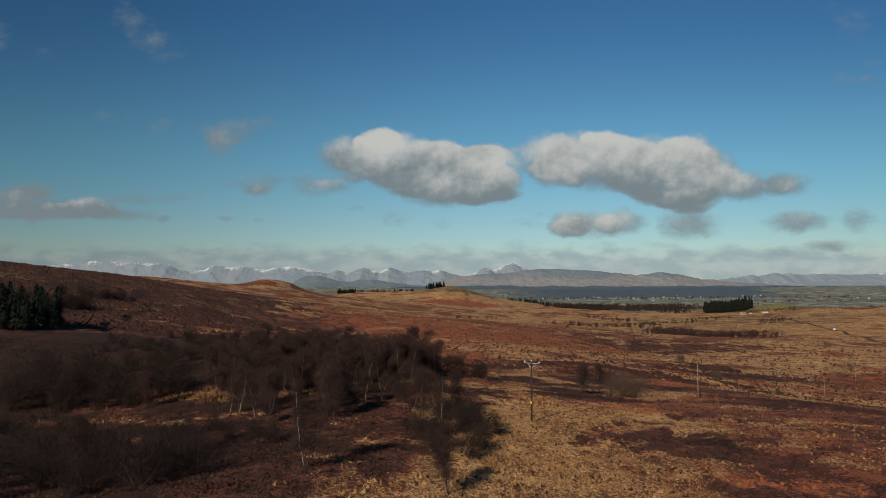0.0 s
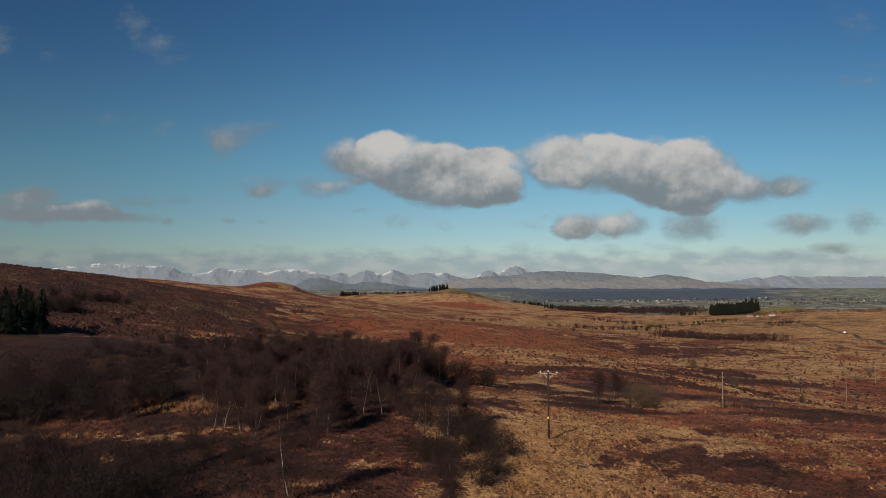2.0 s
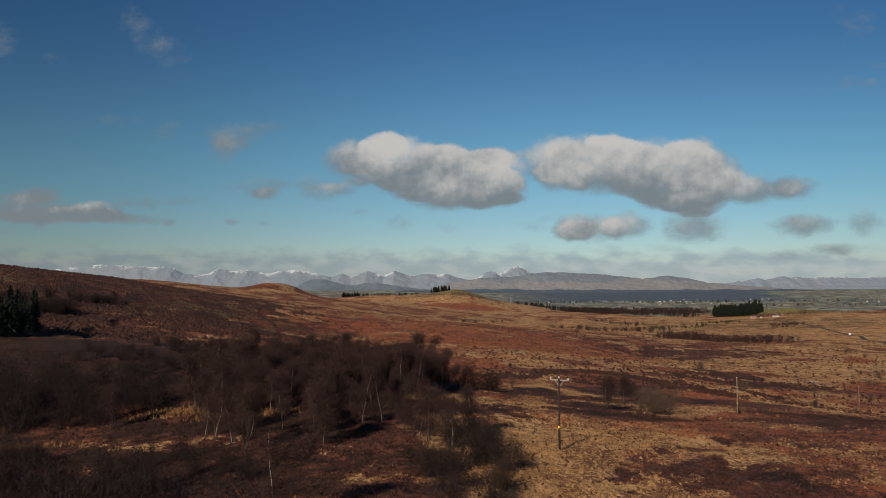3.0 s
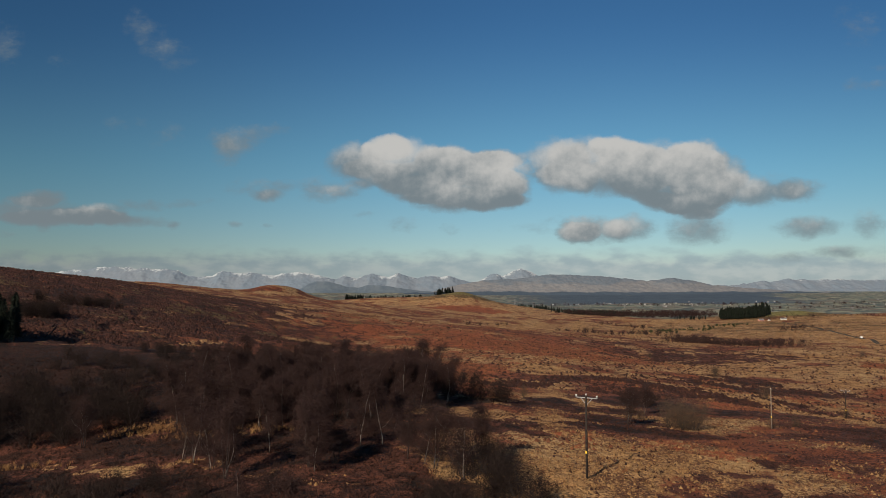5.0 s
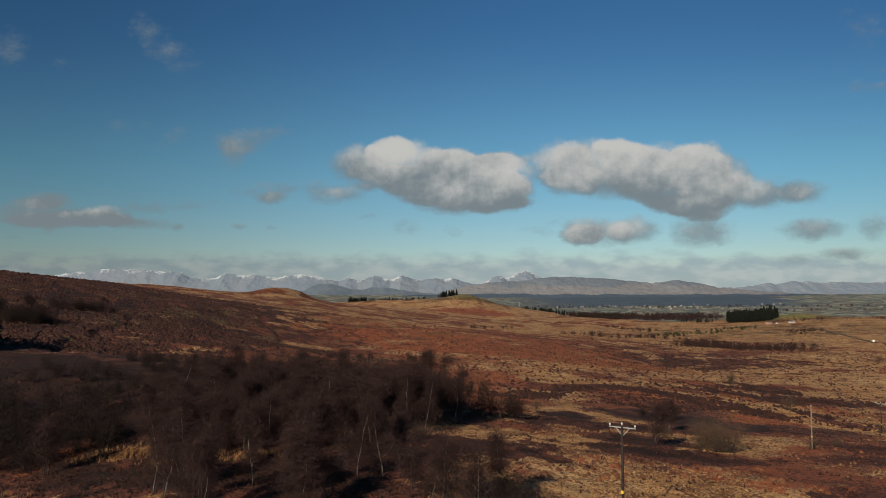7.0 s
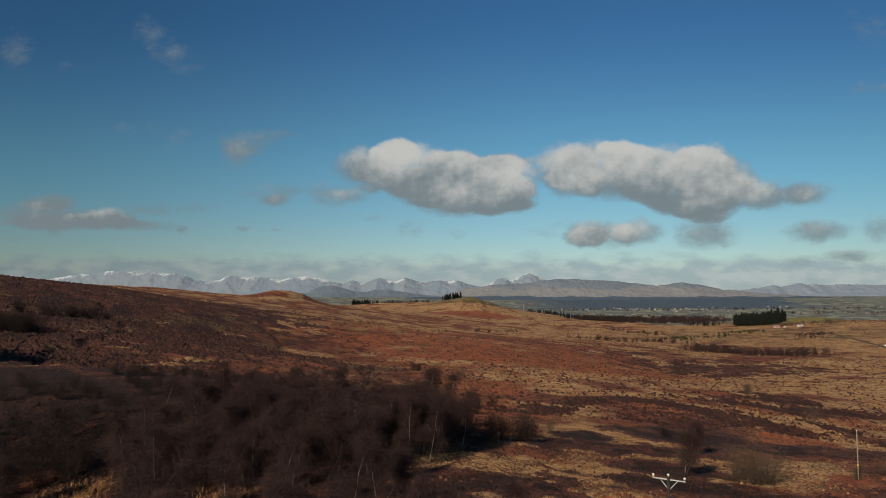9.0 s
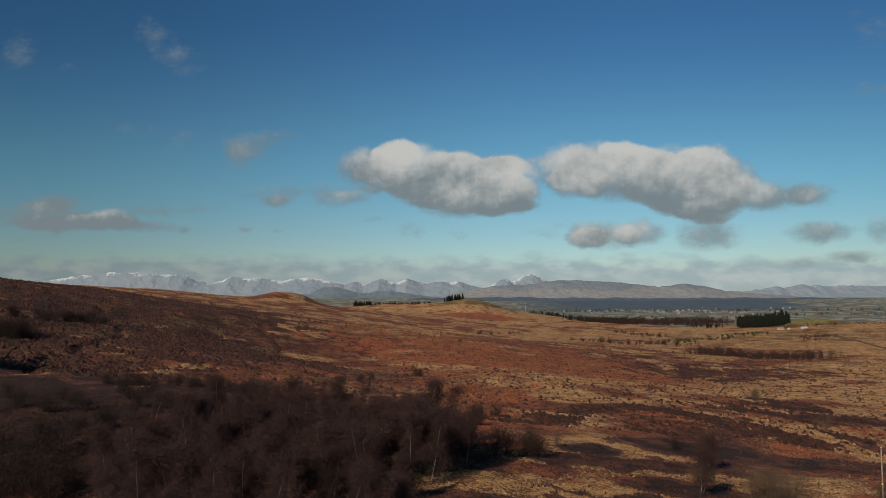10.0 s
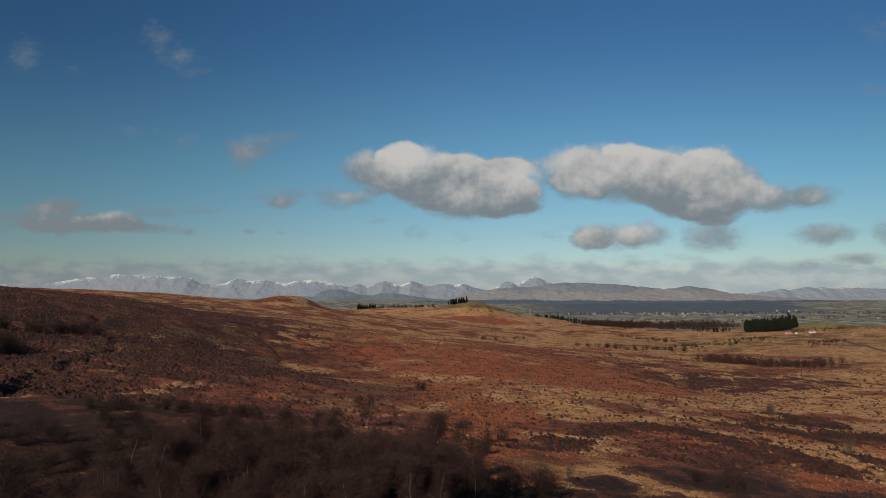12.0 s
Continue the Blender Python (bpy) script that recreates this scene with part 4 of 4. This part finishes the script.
scatter(lone_birches, [(-51.4, 119), (-24.6, 96.5), (-33, 107), (-15, 94.7), (-8.6, 112.5), (-4.1, 97.4), (-3.1, 95.5), (-0.1, 92.5), (0.5, 63.2), (-13.7, 69), (-41.8, 78.4), (2.5, 100), (-24.4, 117), (-18.8, 121), (-19.1, 123.2), (-9.6, 123.3)], (0.85, 1.1), 3)
scatter(willows, grove(-65, 130, 17, 14, 34, 2.5, 4), (1.0, 1.5), 4)
scatter(willows, grove(-62, 165, 20, 16, 22, 3.4, 34), (0.6, 1.0), 34)
scatter(willows, grove(-26, 141, 19, 23, 24, 4.0, 24), (0.6, 1.0), 24)
scatter(willows, grove(-40, 73, 18, 11, 22, 3.0, 5), (0.9, 1.4), 5)
scatter(willows, grove(-33, 88, 16, 8, 18, 3.0, 71), (0.5, 0.85), 71)
scatter(willows, grove(-66, 96, 18, 14, 20, 3.2, 6), (0.8, 1.3), 6)
scatter(willows, grove(2, 86, 5, 12, 14, 2.2, 7), (0.7, 1.1), 7)
scatter(conifers, grove(-120, 190, 13, 8, 34, 2.3, 39), (0.40, 0.66), 39)
scatter(willows, grove(-136, 247, 7, 6, 13, 2.6, 8), (1.1, 1.6), 8)
scatter(willows, hedge([(-160, 292), (-150, 299), (-149, 312), (-150, 324)], 18, 3.0, 40), (0.8, 1.3), 40)
scatter(willows, grove(-168, 268, 12, 12, 12, 4.0, 41), (0.8, 1.2), 41)
scatter(willows, hedge([(-78, 192), (-62, 195), (-50, 198), (-44, 198)], 18, 1.2, 9), (0.5, 0.75), 9)
scatter(lone_birches, [(27.9, 140.6), (36.6, 162), (-24.4, 208)], (0.8, 1.05), 10)
scatter(moor_willows, [(30.5, 150), (33, 151), (55, 147.5), (14, 172), (95, 196), (61, 152)], (0.5, 0.8), 11)
scatter(willows, [(2, 152), (4, 155), (7, 157), (9, 160), (-1, 158)], (0.95, 1.3), 32)
scatter(willows, [(5.3, 209), (2, 206), (-2, 189), (1, 191), (41, 180), (44, 184), (38, 183), (-18, 311), (-20, 309), (-50, 165)], (0.7, 1.0), 42)
scatter(moor_willows, [(110, 319), (36, 138), (38.5, 139.5), (34.3, 139.5), (37, 141)], (1.0, 1.3), 33)
scatter(moor_willows, [(115, 330), (173, 300), (150, 262), (98, 245), (120, 448), (196, 330), (262, 470), (250, 430)], (0.8, 1.2), 12)
scatter(scrubs, grove(193, 592, 20, 26, 34, 3.5, 13), (0.4, 1.7), 13)
scatter(scrubs, grove(232, 568, 26, 15, 34, 3.5, 66), (0.45, 1.75), 66)
scatter(scrubs, grove(270, 582, 16, 8, 10, 3.5, 67), (0.4, 1.3), 67)
scatter(scrubs, [(292, 622), (316, 651)], (1.2, 1.5), 68)
scatter(scrubs, hedge([(215, 840), (222, 780), (228, 720), (234, 650)], 30, 10, 64), (0.5, 1.4), 64)
scatter(scrubs, grove(438, 915, 16, 12, 14, 4.0, 65), (0.5, 0.9), 65)
scatter(scrubs, hedge([(128, 850), (160, 815), (195, 815), (220, 800)], 44, 8, 14), (0.7, 1.6), 14)
scatter(scrubs, hedge([(252, 1176), (270, 1090), (290, 1045)], 26, 9, 36), (0.8, 1.7), 36)
scatter(scrubs, hedge([(12, 800), (36, 870), (77, 980)], 24, 5, 15), (0.5, 1.1), 15)
scatter(scrubs, hedge([(152, 1245), (210, 1243), (253, 1220)], 20, 5, 37), (0.4, 0.9), 37)
scatter(scrubs, [(99.5, 551), (121, 435), (162, 588), (324, 684), (330, 677)], (0.7, 1.1), 38)
scatter(scrubs, hedge([(-110, 700), (-60, 660), (-20, 650), (10, 660)], 26, 4, 16), (0.3, 0.55), 16)
scatter(gorses, hedge([(262, 915), (300, 955), (335, 990), (399, 1060), (450, 1105)], 90, 10, 17), (0.9, 2.0), 17)
scatter(conifers, grove(522, 1255, 44, 30, 130, 3.8, 18), (0.80, 1.08), 18)
scatter(conifers, hedge([(395, 1262), (430, 1258), (455, 1262)], 16, 4, 19), (0.3, 0.45), 19)
scatter(conifers, grove(-262, 1868, 24, 8, 24, 3, 35), (0.6, 0.8), 35)
scatter(conifers, grove(-20, 1755, 24, 16, 34, 3, 21), (0.6, 0.9), 21)
remove_models(moor_willows + wood_birches + lone_birches + willows + scrubs + gorses + conifers)


def shelter_belt(label, spots, sizes, seed):
    """A far belt of leafless trees: stem and a thin crown of twigs each, all in one."""
    gen = np.random.default_rng(seed)
    out = []
    for x, y in spots:
        s = gen.uniform(*sizes)
        tall, wide, n = 8.0 * s, 3.4 * s, 110
        root = np.array([x, y, floor_at(x, y) - 0.3])
        a, t = gen.uniform(0, 2 * math.pi, n), gen.uniform(0.18, 1.0, n)
        r = wide * np.sqrt(np.clip(1 - ((t - 0.5) / 0.55) ** 2, 0.02, 1)) * gen.uniform(0.1, 1, n) * 0.8
        starts = root + np.stack([r * np.cos(a), r * np.sin(a), t * tall * 0.8], 1)
        ways = unit(np.stack([np.cos(a), np.sin(a), gen.uniform(0.2, 1.4, n)], 1))
        out.append(sprays(starts, ways, gen.uniform(0.8, 1.8, n) * s, 0.17 * s, 0.0, gen))
        for turn in (0.0, 1.57):
            w = 0.16 * s * np.array([math.cos(turn), math.sin(turn), 0])
            top = root + (0, 0, tall * 0.75)
            out.append(np.array([root - w, root + w, top]))
    verts = np.concatenate(out)
    tagged(new("shelter_belt", quad_mesh("shelter_belt", verts, len(verts) // 3, 3, BIRCH_TWIG)), label, "trees", kind="stuff")


def spruce_row(label, spots, sizes, seed):
    """A far row of spruces, all in one: each a stem and drooping needle sprays."""
    gen = np.random.default_rng(seed)
    out = []
    for x, y in spots:
        tall, n = 19 * gen.uniform(*sizes), 170
        root = np.array([x, y, floor_at(x, y) - 0.3])
        t, a = gen.uniform(0.06, 1.0, n) ** 0.8, gen.uniform(0, 2 * math.pi, n)
        r = 0.24 * tall * (1.03 - t) ** 0.55 * gen.uniform(0.4, 1.0, n)
        starts = root + np.stack([0.3 * r * np.cos(a), 0.3 * r * np.sin(a), t * tall + 0.2], 1)
        ways = unit(np.stack([np.cos(a), np.sin(a), gen.uniform(-0.3, 0.3, n)], 1))
        out.append(sprays(starts, ways, r + 0.4, 0.55, 0.3, gen))
        for turn in (0.0, 1.57):
            w = 0.2 * np.array([math.cos(turn), math.sin(turn), 0])
            out.append(np.array([root - w, root + w, root + (0, 0, tall * 0.97)]))
    verts = np.concatenate(out)
    tagged(new("spruce_row", quad_mesh("spruce_row", verts, len(verts) // 3, 3, NEEDLE)), label, "trees", kind="stuff")


spruce_row("far row of dark spruces along the plateau edge", hedge([(-285, 1870), (-180, 1875), (-75, 1850)], 90, 7, 20), (0.36, 0.66), 20)
spruce_row("row of dark spruces down the valley side", hedge([(175, 1830), (225, 1700), (265, 1560), (310, 1480), (345, 1440)], 150, 8, 22), (0.34, 0.62), 22)
WOODLAND = "dark leafless woodland in the far valley"
shelter_belt(WOODLAND, hedge([(270, 1560), (330, 1520), (400, 1480), (480, 1500), (560, 1560)], 300, 24, 23), (1.1, 1.9), 23)
shelter_belt(WOODLAND, hedge([(279, 1560), (308, 1445), (357, 1390), (420, 1355), (470, 1330)], 240, 13, 69), (0.6, 1.4), 69)
shelter_belt(WOODLAND, hedge([(180, 2100), (420, 2000), (640, 1950), (900, 1980)], 170, 26, 25), (0.8, 1.3), 25)
shelter_belt(WOODLAND, hedge([(300, 2500), (700, 2450), (1100, 2550), (1600, 2500)], 170, 45, 26), (0.9, 1.5), 26)
shelter_belt(WOODLAND, hedge([(900, 2150), (1200, 2200), (1500, 2150)], 80, 35, 27), (0.8, 1.3), 27)
shelter_belt(WOODLAND, hedge([(430, 1750), (620, 1700), (800, 1720)], 90, 25, 30), (0.7, 1.2), 30)
shelter_belt("low hawthorn hedge along the ridge", hedge([(545, 1195), (600, 1200), (680, 1185), (780, 1180), (900, 1160)], 110, 9, 28), (0.25, 0.7), 28)
shelter_belt("low hawthorn thicket beside the farm road", hedge([(450, 965), (475, 985), (500, 1000)], 60, 9, 29), (0.35, 0.75), 29)
shelter_belt("leafless alders along the valley burn", hedge([(195, 620), (205, 596), (222, 582), (250, 580), (290, 620)], 110, 9, 31), (0.35, 1.0), 31)


# ---------------------------------------------------------------- electricity poles
def power_pole(wood, label, arm=True):
    pole = empty_thing("utility_pole", label, "utility pole", "overhead line poles")
    part("post", mesh_from("post", *tube([(0, 0, -0.4), (0, 0, 4), (0, 0, 8.7)], [0.135, 0.12, 0.095], 12), wood, True), pole)
    if arm:
        part("crossarm", mesh_from("crossarm", *box(0, 0.13, 8.5, 2.35, 0.08, 0.08), STEEL), pole, "galvanised steel crossarm")
        for side in (-1, 1):
            part("brace", mesh_from("brace", *tube([(0, 0.15, 7.75), (side * 0.62, 0.15, 8.46)], [0.035, 0.035], 6), STEEL), pole)
    for x in (-1.12, 0, 1.12) if arm else (0,):
        z = 8.55 if x else 8.7
        v, f = tube([(x, 0.13 if x else 0, z + d) for d in (0, 0.08, 0.09, 0.15, 0.16, 0.22, 0.25)], [0.02, 0.02, 0.085, 0.07, 0.095, 0.07, 0.03], 10)
        part("insulator", mesh_from("insulator", v, f, GLAZE, True), pole, "white porcelain insulator")
    part("warning_plate", mesh_from("warning_plate", *box(0, -0.145, 3.0, 0.20, 0.02, 0.26), YELLOW), pole, "small yellow warning plate")
    return pole


dark_pole = power_pole(POLE_WOOD, "tall dark tarred wooden power pole with a steel crossarm")
pale_pole = power_pole(GREY_WOOD, "weathered grey wooden power pole on the moor", False)
for x, y, turn, pole in ((12.3, 95.7, -32, dark_pole), (54.0, 145.8, -38, pale_pole), (93, 192, -38, dark_pole), (134, 242, -38, pale_pole), (175, 292, -38, pale_pole), (216, 342, -38, pale_pole)):
    copy_thing(pole, stand(x, y, turn, 0.98 if y < 100 else 0.82, 0.35))
remove_models([dark_pole, pale_pole])


# ---------------------------------------------------------------- houses, mast, road
def house(wide, deep, eaves, wall, label, near=False, group="houses of the far village"):
    h = empty_thing("house", label, "house", group)
    ridge = eaves + deep * 0.42
    w, d = wide / 2, deep / 2
    v = [(-w, -d, -1), (w, -d, -1), (w, d, -1), (-w, d, -1), (-w, -d, eaves), (w, -d, eaves), (w, d, eaves), (-w, d, eaves), (-w, 0, ridge), (w, 0, ridge)]
    part("wall", mesh_from("wall", v, [(0, 1, 5, 4), (2, 3, 7, 6), (1, 2, 6, 9, 5), (3, 0, 4, 8, 7)], wall), h)
    e = 0.4
    slopes = []
    for s in (-1, 1):
        a, b = (0, s * (d + e), eaves - e * 0.8), (0, 0, ridge)
        corners = [(-w - e, a[1], a[2]), (w + e, a[1], a[2]), (w + e, 0, b[2]), (-w - e, 0, b[2])]
        top = [(x, y, z + 0.22) for x, y, z in corners]
        slopes.append((corners + top, [(0, 1, 2, 3), (4, 5, 6, 7), (0, 1, 5, 4), (1, 2, 6, 5), (2, 3, 7, 6), (3, 0, 4, 7)]))
    roof = part("roof", mesh_from("roof", *joined(slopes), SLATE), h, "grey slate gable roof")
    part("chimney", mesh_from("chimney", *box(w * 0.8, 0, ridge + 0.5, 0.7, 0.9, 1.4), wall), roof)
    if near:
        for x in (-0.6, -0.2, 0.25, 0.65):
            part("window", mesh_from("window", *box(x * w, -d - 0.02, eaves * 0.55, 1.0, 0.08, 1.3), GLASS_DARK), h)
        part("door", mesh_from("door", *box(0.02 * w, -d - 0.02, 0.9, 0.95, 0.08, 2.0), POLE_WOOD), h)
    return h


cottage = house(15, 7, 3.2, PINK_WALL, "farm cottage with terracotta walls beside the plantation", True, "farm on the ridge")
copy_thing(cottage, stand(511, 1166, 12, 0.62, 0))
barn = house(18, 8, 3.4, RENDERED_WALL, "white farm building with a slate roof on the ridge", True, "farm on the ridge")
copy_thing(barn, stand(551, 1172, -8, 0.5, 0))
copy_thing(barn, stand(530, 1178, 50, 0.4, 0))
village = [house(12, 8, 4.6, FAR_WALL, "small grey house in the far valley"), house(9, 7, 5.0, PALE_WALL, "small pale house in the far valley"), house(10, 8, 4.4, FAR_WALL, "small grey house in the far valley")]
gen = np.random.default_rng(77)
for k in range(90):
    copy_thing(village[k % 3], stand(gen.normal(720, 150), gen.normal(2520, 120), gen.uniform(0, 180), gen.uniform(0.28, 0.5), 0))
for k in range(22):
    copy_thing(village[k % 3], stand(gen.uniform(900, 1900), gen.uniform(2100, 2900), gen.uniform(0, 180), gen.uniform(0.4, 0.7), 0))
remove_models([cottage, barn] + village)


def lattice_mast(x, y, tall):
    mast = empty_thing("radio_mast", "slim grey steel lattice mast in the valley", "mast")
    for a in range(3):
        c, s = math.cos(a * 2.094), math.sin(a * 2.094)
        part("leg", mesh_from("leg", *tube([(1.6 * c, 1.6 * s, 0), (0.7 * c, 0.7 * s, tall)], [0.35, 0.3], 5), STEEL), mast)
    for k in range(8):
        z = tall * (k + 0.5) / 8
        part("ring", mesh_from("ring", *tube([(1.2 * math.cos(t), 1.2 * math.sin(t), z) for t in np.linspace(0, 6.0, 7)], [0.14] * 7, 4), STEEL), mast)
    mast.matrix_world = stand(x, y, 0, 1.0, 0.2)


lattice_mast(205, 2250, 30)


def road(points, wide):
    pts = [Vector((*p, 0)) for p in points]
    verts, faces = [], []
    n = 120
    for k in range(n + 1):
        p, q = along(pts, min(k / n, 0.999)), along(pts, min((k + 0.5) / n, 0.9999))
        d = (q - p).normalized() if (q - p).length else Vector((1, 0, 0))
        s = Vector((-d.y, d.x, 0)) * wide / 2
        for e in (-1, 1):
            v = p + s * e
            verts += [(v.x, v.y, floor_at(p.x, p.y) + 0.2), (v.x, v.y, floor_at(p.x, p.y) - 0.6)]
    for k in range(n):
        a, b = 4 * k, 4 * k + 4
        faces += [(a, a + 2, b + 2, b), (a + 1, a, b, b + 1), (a + 2, a + 3, b + 3, b + 2)]
    tagged(new("road", mesh_from("road", verts, faces, ASPHALT)), "narrow dark moorland road", "road", kind="structure")


road([(526, 1140), (519, 1060), (500, 968), (467, 864), (428, 750), (384, 622), (350, 542), (320, 470)], 4.5)


def parked_van(x, y, turn):
    """A small white van: body with a sloped bonnet, windows and four wheels."""
    van = empty_thing("parked_van", "small white van parked on the moor road", "van")
    side = [(-2.2, 0.4), (2.2, 0.4), (2.2, 1.0), (1.5, 1.15), (1.0, 1.9), (-2.1, 2.0), (-2.2, 1.9)]
    v = [(x0, e * 0.88, z0) for e in (-1, 1) for x0, z0 in side]
    n = len(side)
    part("body", mesh_from("body", v, [tuple(range(n)), tuple(range(2 * n - 1, n - 1, -1))] + [(k, k + n, (k + 1) % n + n, (k + 1) % n) for k in range(n)], CAR_PAINT), van)
    part("windscreen", mesh_from("windscreen", [(1.48, -0.75, 1.2), (1.48, 0.75, 1.2), (1.05, 0.75, 1.85), (1.05, -0.75, 1.85)], [(0, 1, 2, 3)], GLASS_DARK), van)
    for wx in (-1.4, 1.4):
        for wy in (-0.8, 0.8):
            part("tyre", mesh_from("tyre", *tube([(wx, wy - 0.1, 0.33), (wx, wy + 0.1, 0.33)], [0.33, 0.33], 14), RUBBER), van)
    van.matrix_world = pose(x, y, floor_at(x, y) + 0.21, 0, 0, turn)


parked_van(428, 750, 70)

# ---------------------------------------------------------------- grass, bracken and heather
def tufts(name, label, material, spots, sizes, blades, lean, width, seed):
    """Many small tussocks in one sheet: each a fan of blades."""
    gen = np.random.default_rng(seed)
    x, y = spots
    n = len(x)
    z = height(x, y) - 0.05
    s = gen.uniform(*sizes, n)
    a = gen.uniform(0, 2 * math.pi, (n, blades))
    out = lean * gen.uniform(0.35, 1.0, (n, blades)) * s[:, None]
    up = s[:, None] * gen.uniform(0.55, 1.0, (n, blades))
    base = np.stack([x, y, z], -1)[:, None, :] + np.stack([0.25 * out * np.cos(a), 0.25 * out * np.sin(a), 0 * a], -1)
    way = np.stack([np.cos(a), np.sin(a), 0 * a], -1)
    side = np.stack([-np.sin(a), np.cos(a), 0 * a], -1) * (width * s[:, None])[..., None]
    lift = np.array([0, 0, 1.0])
    end = base + way * out[..., None] + lift * (0.8 * up)[..., None]
    verts = np.stack([base - side, base + side, end], 2).reshape(-1, 3)
    ob = new(name, quad_mesh(name, verts, len(verts) // 3, 3, material))
    return tagged(ob, label, "vegetation", kind="stuff")


def mounds(name, label, material, spots, sizes, steep, seed):
    """Many tussocks in one sheet: each a ragged low mound."""
    gen = np.random.default_rng(seed)
    x, y = spots
    n, k = len(x), 7
    s = gen.uniform(*sizes, n)[:, None]
    a = gen.uniform(0, 2 * math.pi, (n, 1)) + np.arange(k) * 2 * math.pi / k
    r = s * gen.uniform(0.45, 1.25, (n, k))
    z = height(x, y)[:, None]
    ring = np.stack([x[:, None] + r * np.cos(a), y[:, None] + r * np.sin(a), z - 0.12 + 0.16 * s * gen.uniform(-1, 1, (n, k))], -1)
    lean = 0.35 * s * gen.normal(size=(n, 2))
    top = np.concatenate([np.stack([x, y], -1) + lean, z + steep * s * gen.uniform(0.6, 1.2, (n, 1))], -1)[:, None, :]
    verts = np.concatenate([top, ring], 1).reshape(-1, 3)
    first = (np.arange(n) * (k + 1))[:, None]
    j = np.arange(k)
    faces = np.stack([first + 0 * j, first + 1 + j, first + 1 + (j + 1) % k], -1).reshape(-1, 3)
    me = bpy.data.meshes.new(name)
    me.vertices.add(len(verts))
    me.vertices.foreach_set("co", verts.astype(np.float32).ravel())
    me.loops.add(faces.size)
    me.loops.foreach_set("vertex_index", faces.astype(np.int32).ravel())
    me.polygons.add(len(faces))
    me.polygons.foreach_set("loop_start", np.arange(0, faces.size, 3, dtype=np.int32))
    me.materials.append(material)
    me.update(calc_edges=True)
    return tagged(new(name, me), label, "vegetation", kind="stuff")


def field_of(count, near, far, bias, seed, want):
    """Spots between two distances, thinning outwards, where want(covers) is above chance."""
    gen = np.random.default_rng(seed)
    y = near + (far - near) * gen.uniform(0, 1, count) ** bias
    x = gen.uniform(-0.72, 0.76, count) * (y + 14)
    red, dark, pale, green = covers(x, y)
    keep = gen.uniform(0, 1, count) < want(red, dark, pale)
    return x[keep], y[keep]


def straw_share(red, dark, pale):
    return 0.8 * np.clip(1.35 * pale - 0.26 - 0.95 * rise(0.38, 0.62, dark) - 0.9 * red, 0, 1)


def bracken_share(red, dark, pale):
    return np.clip(1.3 * red - 0.2 - 0.6 * rise(0.4, 0.65, dark), 0, 1)


def heather_share(red, dark, pale):
    return np.clip(rise(0.30, 0.62, dark), 0.14, 0.9)


GRASS, FERN, SHRUB = "pale straw tussock grass on the moor", "rust-red dead bracken", "dark brown winter heather"
tufts("straw_grass", GRASS, STRAW, field_of(150000, 46, 210, 1.3, 91, straw_share), (0.15, 0.36), 6, 1.4, 0.12, 1)
mounds("straw_tussocks", GRASS, STRAW, field_of(95000, 46, 220, 1.2, 101, straw_share), (0.10, 0.30), 0.95, 11)
mounds("straw_tussocks", GRASS, STRAW, field_of(95000, 200, 640, 1.15, 94, straw_share), (0.20, 0.55), 0.75, 4)
mounds("straw_tussocks", GRASS, STRAW, field_of(30000, 600, 1250, 1.0, 97, straw_share), (0.6, 1.2), 0.7, 7)
mounds("dead_bracken", FERN, BRACKEN, field_of(60000, 46, 240, 1.2, 92, bracken_share), (0.22, 0.55), 0.8, 2)
mounds("dead_bracken", FERN, BRACKEN, field_of(80000, 230, 700, 1.1, 95, bracken_share), (0.35, 0.8), 0.75, 5)
tufts("heather_sprigs", SHRUB, HEATHER, field_of(42000, 46, 170, 1.2, 93, heather_share), (0.22, 0.55), 8, 1.1, 0.11, 3)
mounds("heather", SHRUB, HEATHER, field_of(26000, 46, 220, 1.2, 103, heather_share), (0.12, 0.36), 0.85, 13)
mounds("heather", SHRUB, HEATHER, field_of(64000, 200, 640, 1.15, 96, heather_share), (0.34, 1.0), 0.8, 6)
mounds("heather", SHRUB, HEATHER, field_of(18000, 600, 1250, 1.0, 98, heather_share), (0.6, 1.2), 0.75, 8)


def clump(cx, cy, rx, ry, count, seed):
    """Spots thrown into an ellipse, thinning towards its edge."""
    gen = np.random.default_rng(seed)
    return cx + rx * gen.normal(0, 0.5, count), cy + ry * gen.normal(0, 0.5, count)


for k, (cx, cy, rx, ry, count) in enumerate(((-44, 125, 7, 3.5, 300), (-35, 121, 6, 3, 200), (-26, 118, 4, 2.5, 120), (-60, 112, 9, 2, 120))):  # x, y, reach each way, spots
    tufts("tall_grass", "tall upright stand of pale winter grass", STRAW, clump(cx, cy, rx, ry, count, 110 + k), (0.6, 1.15), 9, 0.40, 0.028, 120 + k)
gen = np.random.default_rng(140)
row_x = np.linspace(200, 300, 150) + gen.normal(0, 0.5, 150)
row_y = 475 - 0.2 * (row_x - 205) + gen.normal(0, 1.0, 150)
tufts("tall_grass", "row of tall pale grass along an old ditch", STRAW, (row_x, row_y), (0.9, 1.6), 8, 0.5, 0.10, 141)
